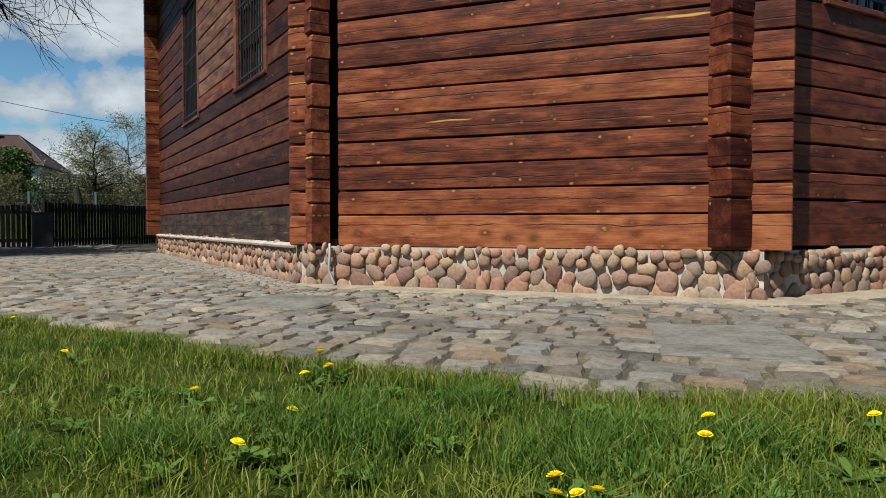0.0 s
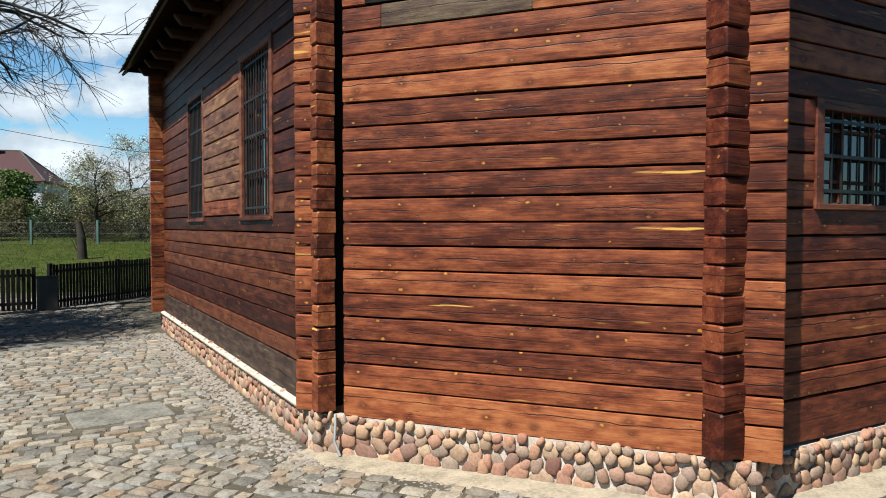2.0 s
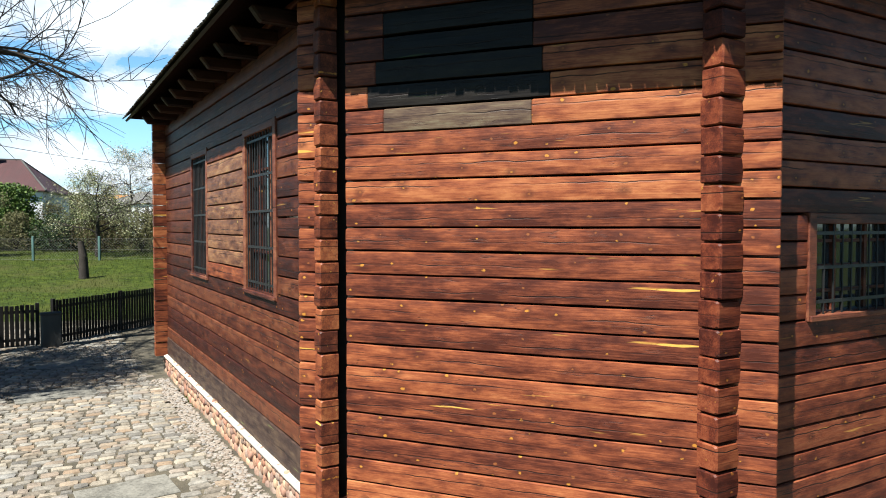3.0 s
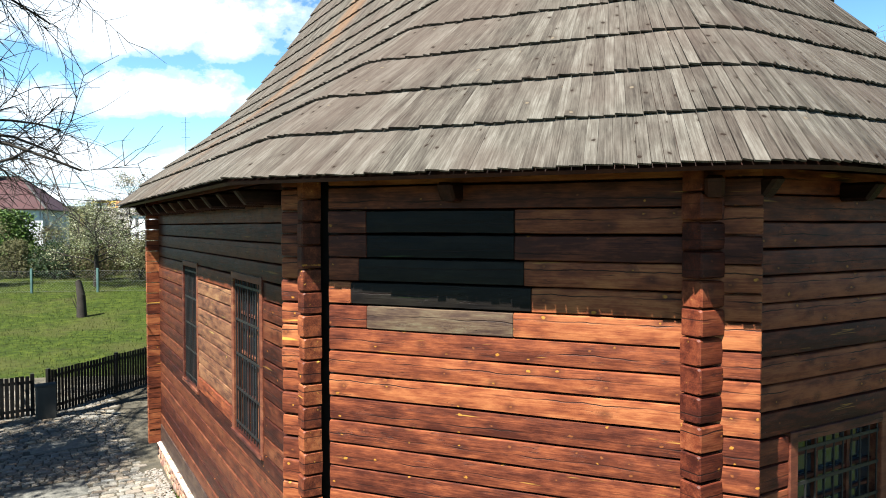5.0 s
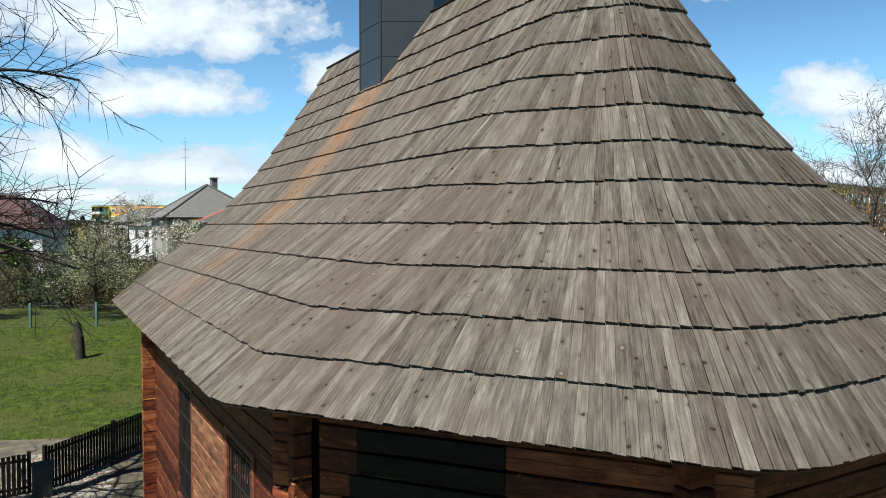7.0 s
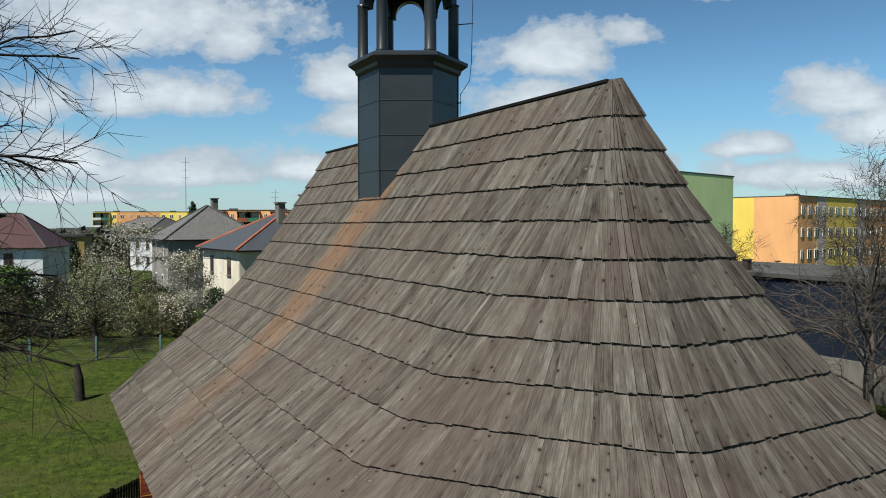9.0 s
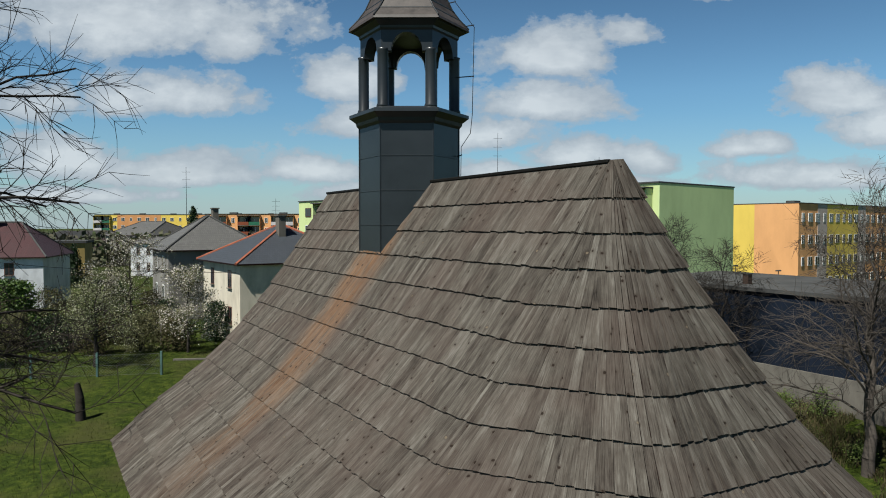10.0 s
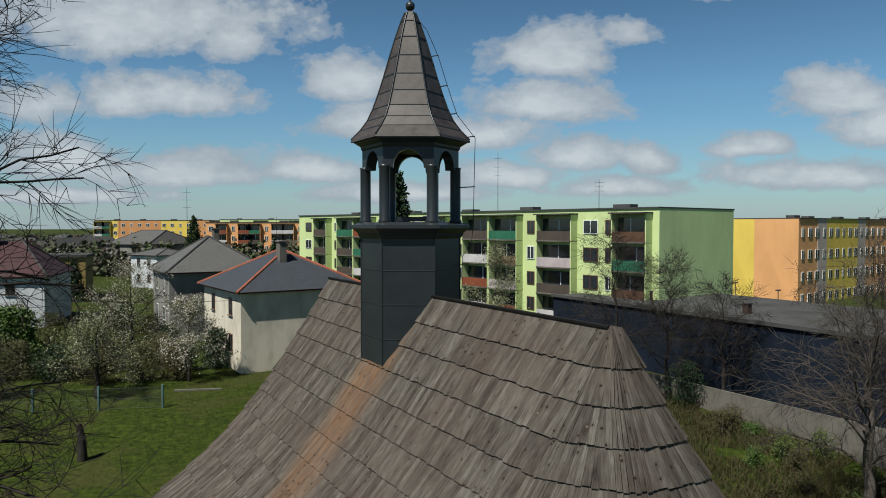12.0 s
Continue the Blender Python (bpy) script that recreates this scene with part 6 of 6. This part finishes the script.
# ---- blocks of flats ----
def flats(label, corner, angle, length, depth, z0, top, storeys, facade, end, bays, balcony_bays=(), end_bands=None, bands=None, frame=M_WHITE, group="blocks of flats", far_end=False, layout=None):
    """A slab block: near corner, the window front along angle, its end wall to the right of that."""
    b = empty("apartment_block", label, "apartment block", group)
    b.location = (*corner, z0)
    m = upright(corner[0], corner[1], 0, angle)
    hgt = top - z0
    st = hgt / (storeys + 0.25)
    box("wall", (length, depth, hgt + 2), m @ Matrix.Translation((length / 2, -depth / 2, (z0 - 2 + top) / 2)), facade, b)
    box("end_wall", (0.12, depth, hgt + 2), m @ Matrix.Translation((length + 0.062 if far_end else -0.062, -depth / 2, (z0 - 2 + top) / 2)), end, b)
    for f0, f1, mt in end_bands or ():
        box("end_band", (0.03, depth * (f1 - f0), hgt + 1.9), m @ Matrix.Translation((length + 0.14 if far_end else -0.14, -depth * (f0 + f1) / 2, (z0 - 2 + top) / 2)), mt, b)
    for f0, f1, mt in bands or ():
        box("colour_band", (length * (f1 - f0), 0.05, hgt), m @ Matrix.Translation((length * (f0 + f1) / 2, 0.027, (z0 + top) / 2)), mt, b)
    box("roof_edge", (length + 0.3, depth + 0.3, 0.14), m @ Matrix.Translation((length / 2, -depth / 2, top + 0.07)), M_FELT, b)
    rnd = random.Random(int(length * 10))
    for i in range(max(2, int(length / 12))):
        box("roof_hatch", (2.2, 1.4, 0.55), m @ Matrix.Translation((length * (i + 0.6) / max(2, int(length / 12)) - 1, -depth * rnd.uniform(0.3, 0.7), top + 0.36)), M_FELT, b)
    bw = length / bays
    for s in range(storeys):
        zc = z0 + st * (s + 0.62)
        plan = layout or [(bw * i, bw, i in balcony_bays) for i in range(bays)]
        for i, (xs, bw, has_balcony) in enumerate(plan):
            xc = xs + bw / 2
            if has_balcony:
                w = box("balcony", (bw * 0.98, 0.14, 1.02), m @ Matrix.Translation((xc, 1.0, zc - 0.95)), BALCONY[rnd.randrange(len(BALCONY))], b)
                box("slab", (bw, 1.15, 0.14), m @ Matrix.Translation((xc, 0.55, zc - 1.5)), M_CONCRETE, w)
                box("recess", (bw * 0.96, 0.06, 2.35), m @ Matrix.Translation((xc, 0.045, zc - 0.25)), M_PANE, w)
                box("side_screen", (0.12, 1.05, st * 0.98), m @ Matrix.Translation((xc - bw / 2, 0.53, zc - 0.1)), facade, w)
                box("side_screen", (0.12, 1.05, st * 0.98), m @ Matrix.Translation((xc + bw / 2, 0.53, zc - 0.1)), facade, w)
                box("door_frame", (0.1, 0.08, 2.2), m @ Matrix.Translation((xc + rnd.uniform(-0.5, 0.5), 0.06, zc - 0.25)), M_WHITE, w)
                if s == storeys - 1:
                    box("canopy", (bw + 0.3, 1.5, 0.14), m @ Matrix.Translation((xc, 0.72, zc + st * 0.48)), M_FELT, w)
            else:
                ww = min(bw * 0.8, 1.5 if i % 3 else 0.95) if layout is None else bw
                sash = frame if layout is None or rnd.random() < 0.35 else M_BROWNFRAME
                w = box("window", (ww, 0.08, 1.45), m @ Matrix.Translation((xc, 0.055, zc)), sash, b)
                box("pane", (ww - 0.15, 0.08, 1.3), m @ Matrix.Translation((xc, 0.068, zc)), M_PANE, w)
                box("sash_bar", (0.07, 0.09, 1.3), m @ Matrix.Translation((xc, 0.07, zc)), sash, w)
    return b, m


BALCONY = [plaster("white balcony panel", (0.48, 0.46, 0.45)), plaster("pale pink balcony panel", (0.42, 0.36, 0.36)), plaster("green balcony panel", (0.03, 0.13, 0.075)), plaster("brown balcony panel", (0.10, 0.055, 0.035)), plaster("dark lattice balcony panel", (0.075, 0.06, 0.05)), plaster("rust balcony panel", (0.20, 0.06, 0.03))]
M_LIME = plaster("lime green render", (0.5023, 0.592, 0.2781), 1.0, 0.1)
M_GREEN = plaster("soft green render", (0.50, 0.62, 0.30), 1.0, 0.1)
M_YELLOW = plaster("yellow render", (0.656, 0.48, 0.096), 1.0, 0.1)
M_ORANGE = plaster("orange render", (0.64, 0.336, 0.144), 1.0, 0.1)
M_TERRA = plaster("terracotta render", (0.52, 0.25, 0.10), 1.0, 0.1)
M_MUTED = plaster("grey-pink render", (0.44, 0.368, 0.32), 1.0, 0.1)
flats("lime green five-storey block of flats with balconies", (20.45, 67.2), 130.2, 70.0, 14.0, 1.0, 16.0, 5, M_LIME, M_GREEN, 24, layout=[(x + 29.4 * k, w, b) for k in range(3) for x, w, b in ((0.7, 3.9, True), (5.1, 1.0, False), (7.0, 1.9, False), (9.8, 4.8, True), (15.8, 1.1, False), (17.7, 4.5, True), (22.4, 4.5, True), (28.0, 1.1, False)) if x + 29.4 * k + w < 69.5])
flats("orange and yellow striped four-storey block of flats", (124.8, 169.2), 220, 90.0, 11.5, 0.6, 15.5, 4, M_ORANGE, M_ORANGE, 34, (), [(0.0, 0.62, M_ORANGE), (0.62, 1.0, M_YELLOW)],
      [(1 - b, 1 - a, mt) for a, b, mt in ((0.075, 0.115, M_MUTED), (0.115, 0.26, M_YELLOW), (0.26, 0.30, M_MUTED), (0.45, 0.49, M_MUTED), (0.49, 0.63, M_YELLOW), (0.63, 0.67, M_MUTED))], far_end=True)
flats("yellow and orange block of flats in the distance", (-99.0, 296.0), 180, 48.0, 14.0, 0.0, 16.8, 5, M_YELLOW, M_TERRA, 14, (12, 13), None, [(0.0, 0.12, M_TERRA), (0.42, 0.80, M_TERRA)])
flats("orange block of flats with loggias in the distance", (-40.5, 205.0), 180, 29.0, 12.0, 0.5, 15.4, 5, M_ORANGE, M_TERRA, 9, (1, 2, 4, 5, 7))
flats("pale green block of flats in the distance", (-60.0, 330.0), 178, 46.0, 12.0, 0.0, 17.5, 5, M_LIME, M_GREEN, 14, (2, 3, 7, 8))


# ---- far town and woods on the horizon ----
def far_town():
    rnd = random.Random(31)
    mats = [M_CREAM, M_GREYWALL, M_WHITEWALL, M_OCHRE]
    for i in range(34):
        y = rnd.uniform(190, 520)
        x = -y * rnd.uniform(0.44, 0.66)
        z = rise(x, y)
        h = empty("far_house", "small gabled house in the distant town", "house", "houses of the far town")
        h.location = (x, y, z)
        w, d, e, a = rnd.uniform(8, 12), rnd.uniform(8, 11), rnd.uniform(3.5, 6.5), rnd.uniform(0, 180)
        m = upright(x, y, z, a)
        box("wall", (w, d, e + 2), m @ Matrix.Translation((0, 0, e / 2 - 1)), mats[rnd.randrange(4)], h)
        vs = [m @ Vector(c) for c in ((-w / 2 - 0.4, -d / 2 - 0.5, e), (w / 2 + 0.4, -d / 2 - 0.5, e), (w / 2 + 0.4, d / 2 + 0.5, e), (-w / 2 - 0.4, d / 2 + 0.5, e), (-w / 2 - 0.4, 0, e + 3.2), (w / 2 + 0.4, 0, e + 3.2))]
        solid("roof", vs, [(0, 1, 5, 4), (2, 3, 4, 5), (0, 4, 3), (1, 2, 5), (0, 3, 2, 1)], (M_FELT, M_TILE_RED, M_TILE_GREY, M_FELT)[rnd.randrange(4)], h, uvs=[(0, 0)] * 18)
        for k in (-0.25, 0.25):
            box("window", (1.2, d + 0.1, 1.3), m @ Matrix.Translation((w * k, 0, e * 0.55)), M_PANE, h)
    spots = []
    for i in range(1700):
        y = 180 + 800 * rnd.random() ** 1.5
        x = y * rnd.uniform(-0.72, 0.72)
        if x > -0.1 * y and y < 260:
            continue
        z, s, t = rise(x, y), rnd.uniform(2.0, 4.5), rnd.uniform(4, 9)
        for _ in range(40):
            spots.append((x + rnd.gauss(0, s * 0.55), y + rnd.gauss(0, s * 0.55), z + t * (0.15 + 0.85 * rnd.random())))
    ob = flakes("woods", spots, 0.7, M_FARWOOD, None, "", 4, 2, 0.6)
    tagged(ob, "bare and budding trees on the horizon", "woods", kind="stuff")


M_FARWOOD = leafy("far woods", ((0.0, (0.035, 0.04, 0.022)), (0.6, (0.075, 0.07, 0.045)), (1.0, (0.05, 0.075, 0.025))), 0.8, 0.1)
far_town()

# street lamps on the hall's far side, masts on the roofs
for x, y in ((40.5, 98.0), (41.0, 86.5)):
    l = empty("street_lamp", "slim grey street lamp with a flat head", "street lamp", "lamps by the flats")
    l.location = (x, y, 1.0)
    tube("pole", (x, y, 0.8), (x, y, 6.4), 0.07, 0.05, M_FELT, l)
    box("head", (0.7, 0.3, 0.16), upright(x, y, 6.45, 20), M_FELT, l, bevel=0.03)
for x, y, z, h in ((6.6, 86.0, 16.2, 7.0), (16.5, 75.0, 16.2, 3.0), (-21.8, 92.0, 11.5, 4.0), (-30.5, 84.0, 12.9, 6.0)):
    a = empty("antenna", "thin roof antenna mast", "antenna", "masts on the roofs")
    a.location = (x, y, z)
    tube("mast", (x, y, z - 0.3), (x, y, z + h), 0.035, 0.02, M_IRON, a, sides=6)
    for k in range(3):
        tube("crossbar", (x - 0.5, y, z + h * (0.6 + 0.15 * k)), (x + 0.5, y, z + h * (0.6 + 0.15 * k)), 0.015, 0.015, M_IRON, a, sides=5)
